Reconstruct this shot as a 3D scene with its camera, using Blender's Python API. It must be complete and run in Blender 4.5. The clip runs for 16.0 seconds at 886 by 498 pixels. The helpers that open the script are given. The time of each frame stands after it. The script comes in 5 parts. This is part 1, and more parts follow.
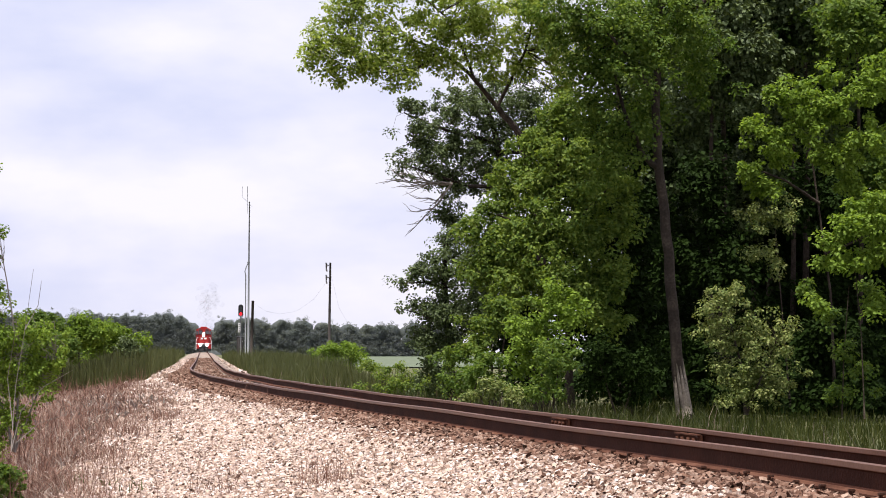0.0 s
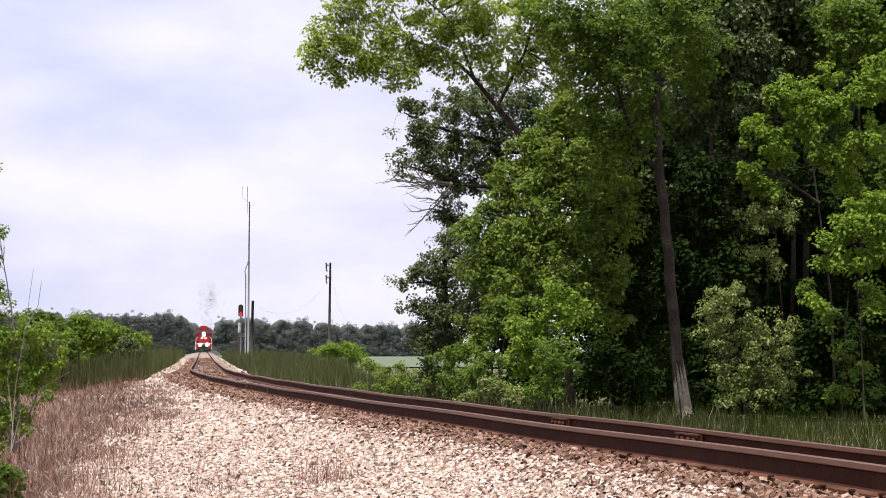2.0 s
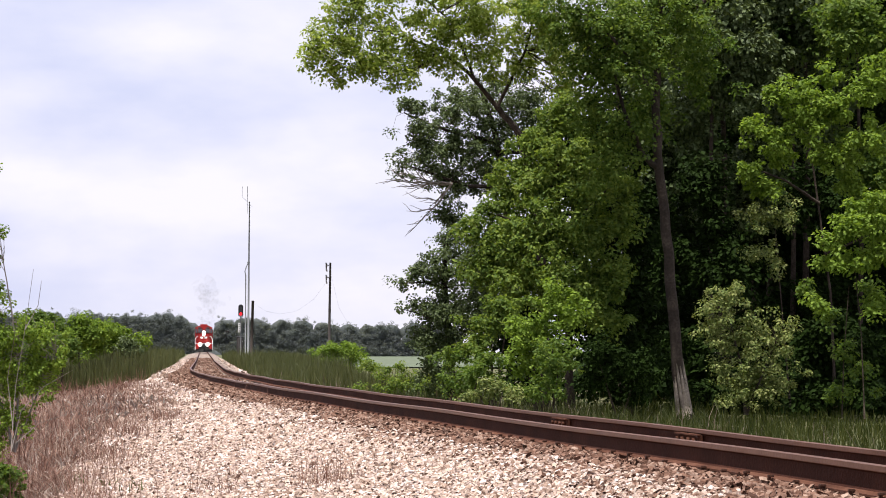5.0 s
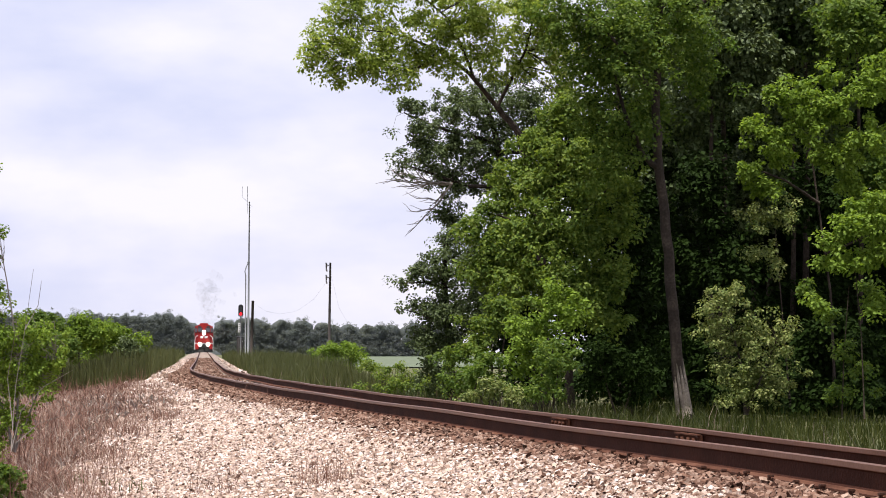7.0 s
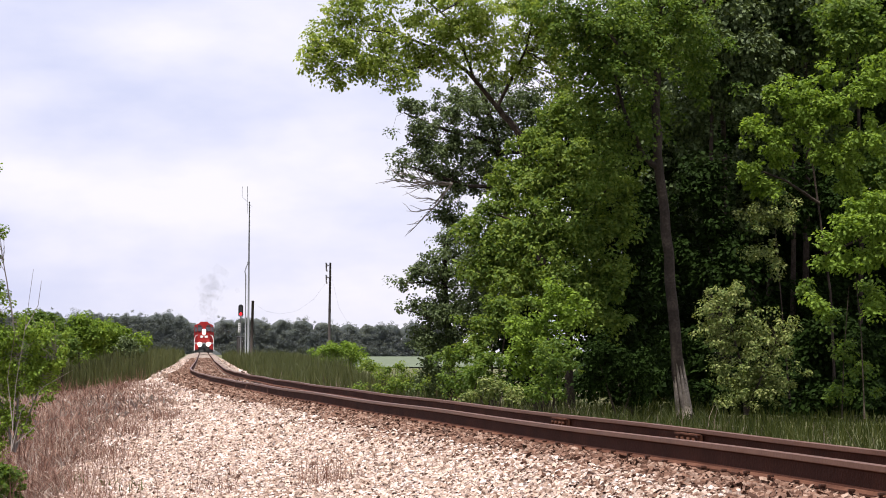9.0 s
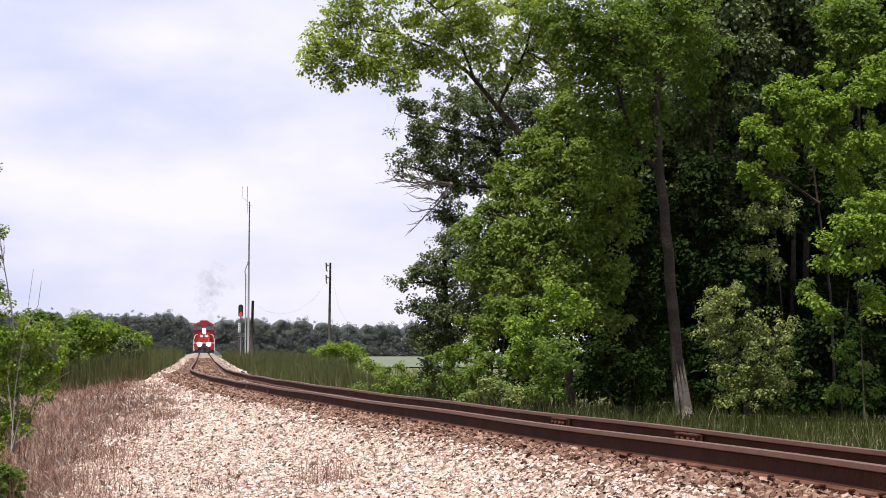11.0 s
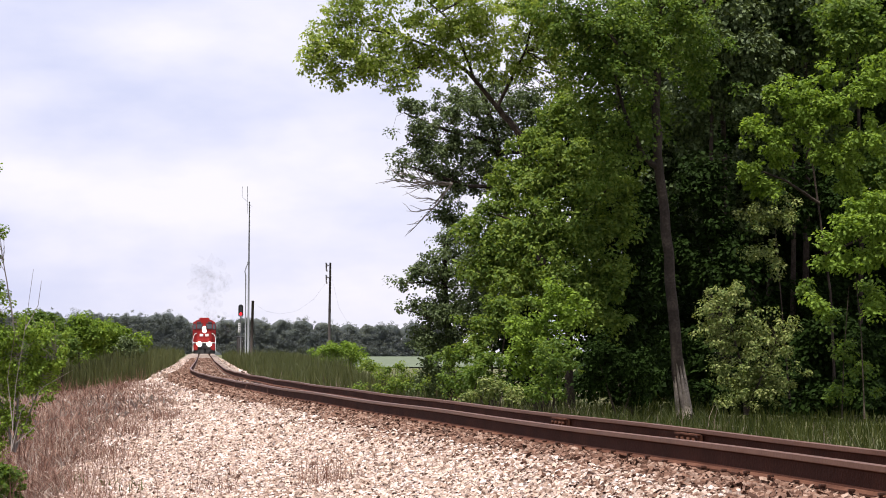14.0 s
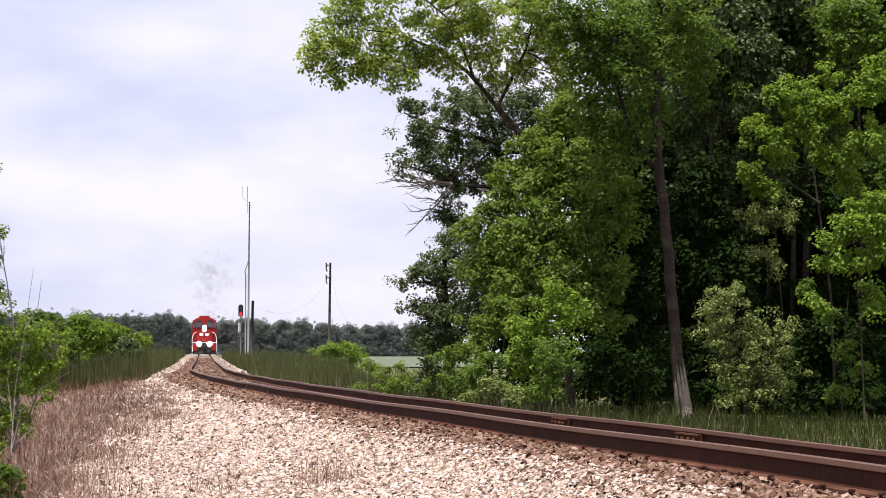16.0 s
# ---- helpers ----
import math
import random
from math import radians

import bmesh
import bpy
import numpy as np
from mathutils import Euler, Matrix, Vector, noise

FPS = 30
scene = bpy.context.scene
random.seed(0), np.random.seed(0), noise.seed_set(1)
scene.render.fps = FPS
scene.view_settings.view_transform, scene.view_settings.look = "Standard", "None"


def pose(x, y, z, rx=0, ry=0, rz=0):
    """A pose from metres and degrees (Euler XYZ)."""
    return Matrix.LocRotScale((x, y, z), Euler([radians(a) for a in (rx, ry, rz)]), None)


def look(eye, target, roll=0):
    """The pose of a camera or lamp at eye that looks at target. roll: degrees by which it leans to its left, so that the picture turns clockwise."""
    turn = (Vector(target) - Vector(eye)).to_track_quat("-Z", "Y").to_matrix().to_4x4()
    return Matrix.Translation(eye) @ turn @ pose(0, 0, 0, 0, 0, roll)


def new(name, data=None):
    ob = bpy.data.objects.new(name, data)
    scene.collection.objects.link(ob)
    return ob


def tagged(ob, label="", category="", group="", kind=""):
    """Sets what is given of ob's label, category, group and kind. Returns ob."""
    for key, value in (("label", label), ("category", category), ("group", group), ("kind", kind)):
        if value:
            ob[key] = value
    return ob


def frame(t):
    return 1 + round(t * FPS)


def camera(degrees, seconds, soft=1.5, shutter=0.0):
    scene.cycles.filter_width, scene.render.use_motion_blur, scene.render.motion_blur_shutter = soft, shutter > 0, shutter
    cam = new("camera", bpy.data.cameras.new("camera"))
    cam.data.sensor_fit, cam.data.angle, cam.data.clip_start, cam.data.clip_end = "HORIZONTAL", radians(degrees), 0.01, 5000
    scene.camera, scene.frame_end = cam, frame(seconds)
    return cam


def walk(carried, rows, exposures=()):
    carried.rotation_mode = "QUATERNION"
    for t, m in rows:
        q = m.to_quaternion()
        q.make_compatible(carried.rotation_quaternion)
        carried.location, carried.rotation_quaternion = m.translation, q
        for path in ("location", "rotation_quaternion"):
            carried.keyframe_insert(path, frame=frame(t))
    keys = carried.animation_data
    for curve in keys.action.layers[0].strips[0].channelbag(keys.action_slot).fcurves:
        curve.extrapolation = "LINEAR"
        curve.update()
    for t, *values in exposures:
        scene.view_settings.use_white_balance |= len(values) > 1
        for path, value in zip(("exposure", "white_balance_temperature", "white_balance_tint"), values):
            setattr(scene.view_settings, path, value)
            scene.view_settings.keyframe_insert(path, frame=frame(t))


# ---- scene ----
# ---------------------------------------------------------------- camera
cam = camera(20.668, 16.0, soft=0.95)
EYE = (0.0, 0.0, 0.743)
TILT = 2.413
walk(cam, [(0.0, pose(*EYE, 90 + TILT)), (16.0, pose(*EYE, 90 + TILT))])

# ---------------------------------------------------------------- light
SUN_EL, SUN_AZ = 74.0, 222.0          # azimuth clockwise from +y
SUN_POWER, SKY_POWER = 4.6, 0.061
scene.view_settings.exposure = 0.7
sd = Vector((math.sin(radians(SUN_AZ)) * math.cos(radians(SUN_EL)),
             math.cos(radians(SUN_AZ)) * math.cos(radians(SUN_EL)), math.sin(radians(SUN_EL))))
sun = new("sun", bpy.data.lights.new("sun", "SUN"))
sun.data.energy, sun.data.angle, sun.data.color = SUN_POWER, radians(0.6), (1.0, 0.95, 0.87)
sun.matrix_world = look((0, 0, 60), Vector((0, 0, 60)) - sd)


def make_world():
    w = bpy.data.worlds.new("sky")
    scene.world = w
    w.use_nodes = True
    nt = w.node_tree
    nt.nodes.clear()
    add = nt.nodes.new
    out, bg = add("ShaderNodeOutputWorld"), add("ShaderNodeBackground")
    sky = add("ShaderNodeTexSky")
    sky.sky_type, sky.sun_disc = "NISHITA", False
    sky.sun_elevation, sky.sun_rotation = radians(SUN_EL), radians(SUN_AZ)
    sky.air_density, sky.dust_density = 1.0, 2.0
    tc, mp = add("ShaderNodeTexCoord"), add("ShaderNodeMapping")
    mp.inputs["Scale"].default_value = (1.0, 1.0, 2.4)
    mp.inputs["Location"].default_value = (0.35, 0.1, 0.12)
    n1, n2 = add("ShaderNodeTexNoise"), add("ShaderNodeTexNoise")
    n1.inputs["Scale"].default_value, n1.inputs["Detail"].default_value = 9.0, 5.0
    n1.inputs["Roughness"].default_value = 0.5
    n2.inputs["Scale"].default_value, n2.inputs["Detail"].default_value = 3.0, 3.0
    ramp = add("ShaderNodeValToRGB")
    ramp.color_ramp.elements[0].position, ramp.color_ramp.elements[1].position = 0.41, 0.59
    ramp.color_ramp.elements[0].color, ramp.color_ramp.elements[1].color = (7.6, 7.9, 10.5, 1), (10.7, 10.35, 11.5, 1)
    mixn = add("ShaderNodeMix")
    mixn.inputs["Factor"].default_value = 0.4
    cover = add("ShaderNodeMix")
    cover.data_type = "RGBA"
    cover.inputs["Factor"].default_value = 0.9
    ln = nt.links.new
    ln(tc.outputs["Generated"], mp.inputs["Vector"])
    ln(mp.outputs["Vector"], n1.inputs["Vector"])
    ln(mp.outputs["Vector"], n2.inputs["Vector"])
    ln(n1.outputs["Fac"], mixn.inputs["A"])
    ln(n2.outputs["Fac"], mixn.inputs["B"])
    ln(mixn.outputs["Result"], ramp.inputs["Fac"])
    ln(sky.outputs["Color"], cover.inputs["A"])
    ln(ramp.outputs["Color"], cover.inputs["B"])
    ln(cover.outputs["Result"], bg.inputs["Color"])
    bg.inputs["Strength"].default_value = SKY_POWER
    ln(bg.outputs["Background"], out.inputs["Surface"])


make_world()


# ---------------------------------------------------------------- materials
def material(name, colors, rough=0.7, scale=8.0, fine=60.0, bump=0.0, metal=0.0, spread=0.0, island=False, trans=0.0, spec=0.3, objrand=False):
    """colors: dark to light; noise at two scales, plus a random tone per piece."""
    m = bpy.data.materials.new(name)
    m.use_nodes = True
    nt = m.node_tree
    add, ln = nt.nodes.new, nt.links.new
    b = nt.nodes["Principled BSDF"]
    b.inputs["Roughness"].default_value, b.inputs["Metallic"].default_value = rough, metal
    b.inputs["Specular IOR Level"].default_value = spec
    tc = add("ShaderNodeTexCoord")
    n1, n2 = add("ShaderNodeTexNoise"), add("ShaderNodeTexNoise")
    for n, s in ((n1, scale), (n2, fine)):
        n.inputs["Scale"].default_value, n.inputs["Detail"].default_value = s, 4.0
        ln(tc.outputs["Object"], n.inputs["Vector"])
    mix = add("ShaderNodeMix")
    mix.inputs["Factor"].default_value = 0.45
    ln(n1.outputs["Fac"], mix.inputs["A"])
    ln(n2.outputs["Fac"], mix.inputs["B"])
    fac = mix.outputs["Result"]
    if spread > 0:
        rnd = add("ShaderNodeObjectInfo") if objrand else add("ShaderNodeNewGeometry")
        src = rnd.outputs["Random"] if objrand else rnd.outputs["Random Per Island"]
        m2 = add("ShaderNodeMix")
        m2.inputs["Factor"].default_value = spread
        ln(fac, m2.inputs["A"])
        ln(src, m2.inputs["B"])
        fac = m2.outputs["Result"]
    ramp = add("ShaderNodeValToRGB")
    lo, hi = (0.3, 0.7) if spread < 0.5 else (0.12, 0.88)
    els = ramp.color_ramp.elements
    for i, c in enumerate(colors):
        p = lo + (hi - lo) * i / (len(colors) - 1)
        e = els[i] if i < 2 else els.new(p)
        e.position, e.color = p, (*c, 1)
    ln(fac, ramp.inputs["Fac"])
    ln(ramp.outputs["Color"], b.inputs["Base Color"])
    if bump > 0:
        bp = add("ShaderNodeBump")
        bp.inputs["Strength"].default_value, bp.inputs["Distance"].default_value = bump, 0.02
        ln(n2.outputs["Fac"], bp.inputs["Height"])
        ln(bp.outputs["Normal"], b.inputs["Normal"])
    if trans > 0:
        tr, ms = add("ShaderNodeBsdfTranslucent"), add("ShaderNodeMixShader")
        gain = add("ShaderNodeMix")
        gain.data_type, gain.blend_type = "RGBA", "MULTIPLY"
        gain.inputs["Factor"].default_value = 1.0
        gain.inputs["B"].default_value = (1.25, 1.2, 0.65, 1)
        ln(ramp.outputs["Color"], gain.inputs["A"])
        ln(gain.outputs["Result"], tr.inputs["Color"])
        ms.inputs["Fac"].default_value = trans
        ln(b.outputs["BSDF"], ms.inputs[1])
        ln(tr.outputs["BSDF"], ms.inputs[2])
        ln(ms.outputs["Shader"], nt.nodes["Material Output"].inputs["Surface"])
    return m


def glow(name, color, power):
    m = bpy.data.materials.new(name)
    m.use_nodes = True
    b = m.node_tree.nodes["Principled BSDF"]
    b.inputs["Base Color"].default_value = (*color, 1)
    b.inputs["Emission Color"].default_value = (*color, 1)
    b.inputs["Emission Strength"].default_value = power
    return m


def veil(name, color, cover):
    """A faint film: mostly clear, with a little matt soot."""
    m = bpy.data.materials.new(name)
    m.use_nodes = True
    nt = m.node_tree
    clear, mix = nt.nodes.new("ShaderNodeBsdfTransparent"), nt.nodes.new("ShaderNodeMixShader")
    b = nt.nodes["Principled BSDF"]
    b.inputs["Base Color"].default_value, b.inputs["Roughness"].default_value = (*color, 1), 1.0
    mix.inputs["Fac"].default_value = cover
    nt.links.new(clear.outputs["BSDF"], mix.inputs[1])
    nt.links.new(b.outputs["BSDF"], mix.inputs[2])
    nt.links.new(mix.outputs["Shader"], nt.nodes["Material Output"].inputs["Surface"])
    return m


M = {
    "soil": material("soil_and_weeds", [(0.042, 0.056, 0.0175), (0.077, 0.084, 0.0315), (0.14, 0.105, 0.063)], 0.95, 0.6, 9.0, 0.6),
    "dry_soil": material("dry_straw_soil", [(0.0601, 0.0319, 0.0233), (0.1202, 0.0696, 0.0491), (0.1870, 0.1159, 0.0827)], 0.95, 1.2, 14.0, 0.8),
    "crop": material("crop_rows", [(0.0786, 0.0979, 0.0605), (0.1028, 0.1267, 0.0786)], 0.9, 0.05, 0.9, 0.4),
    "bed": material("ballast_bed", [(0.0765, 0.051, 0.0425), (0.221, 0.17, 0.1403), (0.357, 0.2975, 0.255)], 0.95, 3.0, 26.0, 1.0),
    "bed_brown": material("rust_stained_gravel", [(0.05, 0.0278, 0.0196), (0.1222, 0.072, 0.051), (0.2665, 0.1853, 0.147)], 0.95, 3.0, 24.0, 1.0),
    "stone": material("ballast_stone", [(0.16, 0.105, 0.08), (0.31, 0.215, 0.165), (0.42, 0.33, 0.295), (0.46, 0.35, 0.275), (0.69, 0.61, 0.58)], 0.9, 1.0, 40.0, 0.3, spread=0.75, island=True),
    "stone_piece": material("loose_ballast_stone", [(0.2, 0.14, 0.11), (0.33, 0.24, 0.19), (0.44, 0.35, 0.3), (0.66, 0.58, 0.54)], 0.9, 14.0, 60.0, 0.4, spread=0.7, objrand=True),
    "stone_brown": material("rust_stained_stone", [(0.055, 0.026, 0.017), (0.125, 0.064, 0.043), (0.2, 0.115, 0.082), (0.34, 0.24, 0.19)], 0.95, 1.0, 40.0, 0.3, spread=0.7, island=True),
    "rail": material("rusty_rail_steel", [(0.04, 0.0155, 0.0095), (0.082, 0.033, 0.02), (0.14, 0.066, 0.043)], 0.85, 2.5, 45.0, 0.3, spec=0.12),
    # darker rust: the shade under the rail head is put into the colour
    "rail_web": material("shade_toned_rail_web", [(0.022, 0.0075, 0.0045), (0.04, 0.0135, 0.008), (0.07, 0.026, 0.016)], 0.8, 2.0, 40.0, 0.3, spec=0.08),
    "rail_top": material("worn_rail_head", [(0.0930, 0.0392, 0.0234), (0.1612, 0.0784, 0.0520)], 0.45, 1.5, 30.0, 0.1, metal=0.4),
    "tie": material("weathered_tie_wood", [(0.03, 0.02, 0.016), (0.07, 0.048, 0.038), (0.12, 0.09, 0.075)], 0.95, 3.0, 30.0, 0.6, spread=0.4, objrand=True),
    "spike": material("dark_rusted_iron", [(0.0320, 0.0136, 0.0090), (0.0900, 0.0340, 0.0195)], 0.9, 9.0, 60.0, 0.2),
    "bark": material("grey_brown_bark", [(0.018, 0.0135, 0.011), (0.045, 0.034, 0.028), (0.095, 0.075, 0.064)], 0.95, 3.0, 22.0, 1.0, spec=0.1),
    # dark trunk: the shade of the crown is put into this bark colour
    "bark_leaning": material("shade_toned_bark", [(0.0144, 0.0106, 0.0080), (0.0336, 0.0246, 0.0192), (0.0816, 0.0616, 0.0480)], 0.95, 2.5, 16.0, 1.0),
    # pale flakes at the foot, lightened further to hold the sunlit patch
    "bark_foot": material("sun_toned_bark", [(0.1113, 0.0890, 0.0734), (0.2429, 0.2027, 0.1693), (0.4453, 0.3857, 0.3293)], 0.95, 3.0, 14.0, 1.0),
    "dead": material("dead_grey_twig", [(0.13, 0.11, 0.1), (0.26, 0.23, 0.2)], 0.95, 4.0, 30.0),
    "leaf_yellow": material("fresh_yellow_green_leaf", [(0.0914, 0.1532, 0.0201), (0.1526, 0.2356, 0.0319), (0.2339, 0.3299, 0.0546)], 0.6, 0.5, 4.0, spread=0.38, trans=0.45, spec=0.18),
    # lighter than the other leaves: sun on the bough is in the colour
    "leaf_bough": material("sun_toned_bough_leaf", [(0.1369, 0.1903, 0.0357), (0.2280, 0.3011, 0.0649), (0.3646, 0.4280, 0.1215)], 0.6, 0.5, 4.0, spread=0.38, trans=0.6, spec=0.18),
    "leaf_bright": material("bright_green_leaf", [(0.0720, 0.1256, 0.0239), (0.1313, 0.1947, 0.0359), (0.2100, 0.2700, 0.0538)], 0.6, 0.5, 4.0, spread=0.38, trans=0.45, spec=0.18),
    "leaf_mid": material("green_leaf", [(0.0546, 0.1013, 0.0175), (0.0951, 0.1553, 0.0274), (0.1568, 0.2160, 0.0439)], 0.6, 0.5, 4.0, spread=0.38, trans=0.48, spec=0.18),
    "leaf_dark": material("dark_grey_green_leaf", [(0.0408, 0.0615, 0.0210), (0.0739, 0.1052, 0.0357), (0.1338, 0.1733, 0.0735)], 0.6, 0.5, 4.0, spread=0.38, trans=0.25, spec=0.3),
    "leaf_pale": material("pale_grey_green_leaf", [(0.0774, 0.1155, 0.0298), (0.1492, 0.1870, 0.0510), (0.2652, 0.2860, 0.1062)], 0.6, 0.6, 4.0, spread=0.38, trans=0.25, spec=0.18),
    # near-black green: the shade inside the wood is put into this colour
    "leaf_deep": material("shade_toned_leaf", [(0.0071, 0.0147, 0.0026), (0.0113, 0.0224, 0.0039), (0.0176, 0.0327, 0.0064)], 0.6, 0.5, 4.0, spread=0.38, trans=0.06, spec=0.03),
    # lifted blue-grey: the haze of distance is put into the foliage colour
    "woods": material("haze_toned_foliage", [(0.1276, 0.1493, 0.1628), (0.1506, 0.1707, 0.1832), (0.1786, 0.1960, 0.2063)], 0.9, 0.03, 0.3, spread=0.15, trans=0.5, spec=0.05),
    # dark green: the shade at the wood's edge is put into the blade colour
    "grass": material("shade_toned_grass_blade", [(0.0186, 0.0291, 0.0060), (0.0341, 0.0448, 0.0090), (0.0651, 0.0717, 0.0170)], 0.7, 0.3, 3.0, spread=0.4, trans=0.3, spec=0.1),
    "grass_olive": material("olive_grass_blade", [(0.0406, 0.0519, 0.0158), (0.0691, 0.0798, 0.0261), (0.1056, 0.1077, 0.0434)], 0.6, 0.3, 3.0, spread=0.55, trans=0.3),
    "straw": material("dead_straw", [(0.0683, 0.0313, 0.0227), (0.1290, 0.0634, 0.0460), (0.2047, 0.1086, 0.0785), (0.3185, 0.1993, 0.1515)], 0.9, 0.6, 5.0, spread=0.6),
    "straw_pale": material("bleached_straw", [(0.16, 0.115, 0.09), (0.27, 0.205, 0.165), (0.4, 0.33, 0.28)], 0.9, 0.6, 5.0, spread=0.5),
    "red": material("red_locomotive_paint", [(0.2844, 0.0091, 0.008), (0.3413, 0.0171, 0.0143)], 0.4, 1.0, 12.0, spec=0.4),
    "black": material("sooty_black_paint", [(0.012, 0.012, 0.013), (0.035, 0.033, 0.032)], 0.6, 1.5, 16.0),
    "white": material("white_paint", [(0.7, 0.7, 0.68), (0.82, 0.82, 0.8)], 0.5, 2.0, 20.0),
    "steel": material("galvanized_steel", [(0.1302, 0.1345, 0.1432), (0.1823, 0.1866, 0.1953)], 0.5, 2.0, 20.0, metal=0.1),
    "pole": material("tarred_pole_wood", [(0.025, 0.02, 0.018), (0.07, 0.055, 0.045)], 0.9, 2.0, 18.0, 0.5),
    "pole_grey": material("weathered_pole_wood", [(0.0350, 0.0300, 0.0286), (0.0750, 0.0650, 0.0598)], 0.9, 2.0, 18.0, 0.5),
    "glass": material("dark_cab_glass", [(0.02, 0.022, 0.026), (0.05, 0.052, 0.056)], 0.12, 1.0, 5.0, spec=1.0),
    "lamp": glow("headlight_beam", (1.0, 0.96, 0.88), 14.0),
    "red_lamp": glow("red_signal_lens", (1.0, 0.02, 0.03), 1.1),
    "soot": veil("diesel_soot", (0.12, 0.115, 0.115), 0.04),
}


# ---------------------------------------------------------------- mesh helpers
def part(name, bm, mat, parent=None, label=""):
    me = bpy.data.meshes.new(name)
    bm.to_mesh(me)
    bm.free()
    me.materials.append(M[mat])
    ob = new(name, me)
    ob.parent = parent
    return tagged(ob, label)


def from_arrays(name, verts, faces, mat, parent=None, label="", smooth=False):
    """One mesh from an (n, 3) array and an (m, k) array of equal-sided faces."""
    me = bpy.data.meshes.new(name)
    v, fa = np.asarray(verts, dtype=np.float32), np.asarray(faces, dtype=np.int32)
    k = fa.shape[1]
    me.vertices.add(len(v))
    me.vertices.foreach_set("co", v.ravel())
    me.loops.add(fa.size)
    me.loops.foreach_set("vertex_index", fa.ravel())
    me.polygons.add(len(fa))
    me.polygons.foreach_set("loop_start", np.arange(0, fa.size, k, dtype=np.int32))
    me.polygons.foreach_set("loop_total", np.full(len(fa), k, dtype=np.int32))
    me.polygons.foreach_set("use_smooth", np.full(len(fa), smooth))
    me.update(calc_edges=True)
    me.materials.append(M[mat])
    ob = new(name, me)
    ob.parent = parent
    return tagged(ob, label)


def box(bm, c, size, bevel=0.0, m=None):
    r = bmesh.ops.create_cube(bm, size=1.0)["verts"]
    bmesh.ops.scale(bm, vec=size, verts=r)
    if bevel > 0:
        es = list({e for v in r for e in v.link_edges})
        r = list({v for f in bmesh.ops.bevel(bm, geom=es, offset=bevel, segments=2, affect="EDGES")["faces"] for v in f.verts} | {v for v in r if v.is_valid})
    bmesh.ops.translate(bm, vec=c, verts=r)
    if m is not None:
        bmesh.ops.transform(bm, matrix=m, verts=r)
    return r


def tube_into(bm, pts, radii, sides=8):
    """A tapered tube along pts."""
    pts = [Vector(p) for p in pts]
    rings = []
    for i, p in enumerate(pts):
        d = (pts[min(i + 1, len(pts) - 1)] - pts[max(i - 1, 0)]).normalized()
        a = d.cross(Vector((0.31, 0.95, 0.05))).normalized()
        b = d.cross(a)
        r = radii[i] if isinstance(radii, (list, tuple)) else radii
        rings.append([bm.verts.new(p + (a * math.cos(t) + b * math.sin(t)) * r) for t in [2 * math.pi * k / sides for k in range(sides)]])
    for r0, r1 in zip(rings, rings[1:]):
        for k in range(sides):
            bm.faces.new((r0[k], r0[(k + 1) % sides], r1[(k + 1) % sides], r1[k])).smooth = True
    bm.faces.new(rings[0])
    bm.faces.new(list(reversed(rings[-1])))


def tube(name, pts, radii, mat, parent=None, label="", sides=8):
    bm = bmesh.new()
    tube_into(bm, pts, radii, sides)
    return part(name, bm, mat, parent, label)


def boxed(name, c, size, mat, parent=None, bevel=0.0, label=""):
    bm = bmesh.new()
    box(bm, c, size, bevel)
    return part(name, bm, mat, parent, label)


def disc_into(bm, c, r, depth, axis="y", sides=20):
    m = Matrix.Translation(c)
    if axis == "y":
        m = m @ Matrix.Rotation(radians(90), 4, "X")
    elif axis == "x":
        m = m @ Matrix.Rotation(radians(90), 4, "Y")
    bmesh.ops.create_cone(bm, cap_ends=True, segments=sides, radius1=r, radius2=r, depth=depth, matrix=m)


def disc(name, c, r, depth, mat, parent=None, axis="y", sides=20, label=""):
    bm = bmesh.new()
    disc_into(bm, c, r, depth, axis, sides)
    return part(name, bm, mat, parent, label)


# ---------------------------------------------------------------- the line of the track
Y0, X0, S0, S1, YA, YB = 12.0, 3.757, -0.1873, -0.0989, 18.9, 111.9
GAUGE, CANT, RISE, RISE_AT = 0.755, 0.0755, 0.0024, 186.0


def slope(y):
    return S0 + (S1 - S0) * np.clip((y - YA) / (YB - YA), 0, 1)


def centre(y):
    """x of the track's centre line: straight, an easing curve, straight."""
    y = np.asarray(y, dtype=float)
    t = np.clip(y - YA, 0, YB - YA)
    return X0 + S0 * (np.minimum(y, YA) - Y0) + S0 * t + (S1 - S0) * t * t / (2 * (YB - YA)) + S1 * np.clip(y - YB, 0, None)


def cant(y):
    return CANT * (1 - np.clip((y - YA) / (YB - YA), 0, 1))


def level(y):
    """Height of the rail's top along the line."""
    return RISE * np.clip(np.clip(y, None, 470) - RISE_AT, 0, None)


def bumps(x, y, s=1.0):
    return (np.sin(x * 1.7 * s + y * 0.6 * s) + np.sin(x * 0.5 * s - y * 1.3 * s + 1.1) + np.sin(x * 2.9 * s + y * 2.3 * s + 0.4) * 0.5) / 2.5


def pad(y):
    """Half width of the stone bed towards the camera's side."""
    return np.interp(y, [0, 22, 33, 43, 62, 80, 100, 130, 250, 600], [6.2, 5.3, 4.7, 4.0, 3.2, 3.1, 2.8, 2.6, 3.0, 3.0])


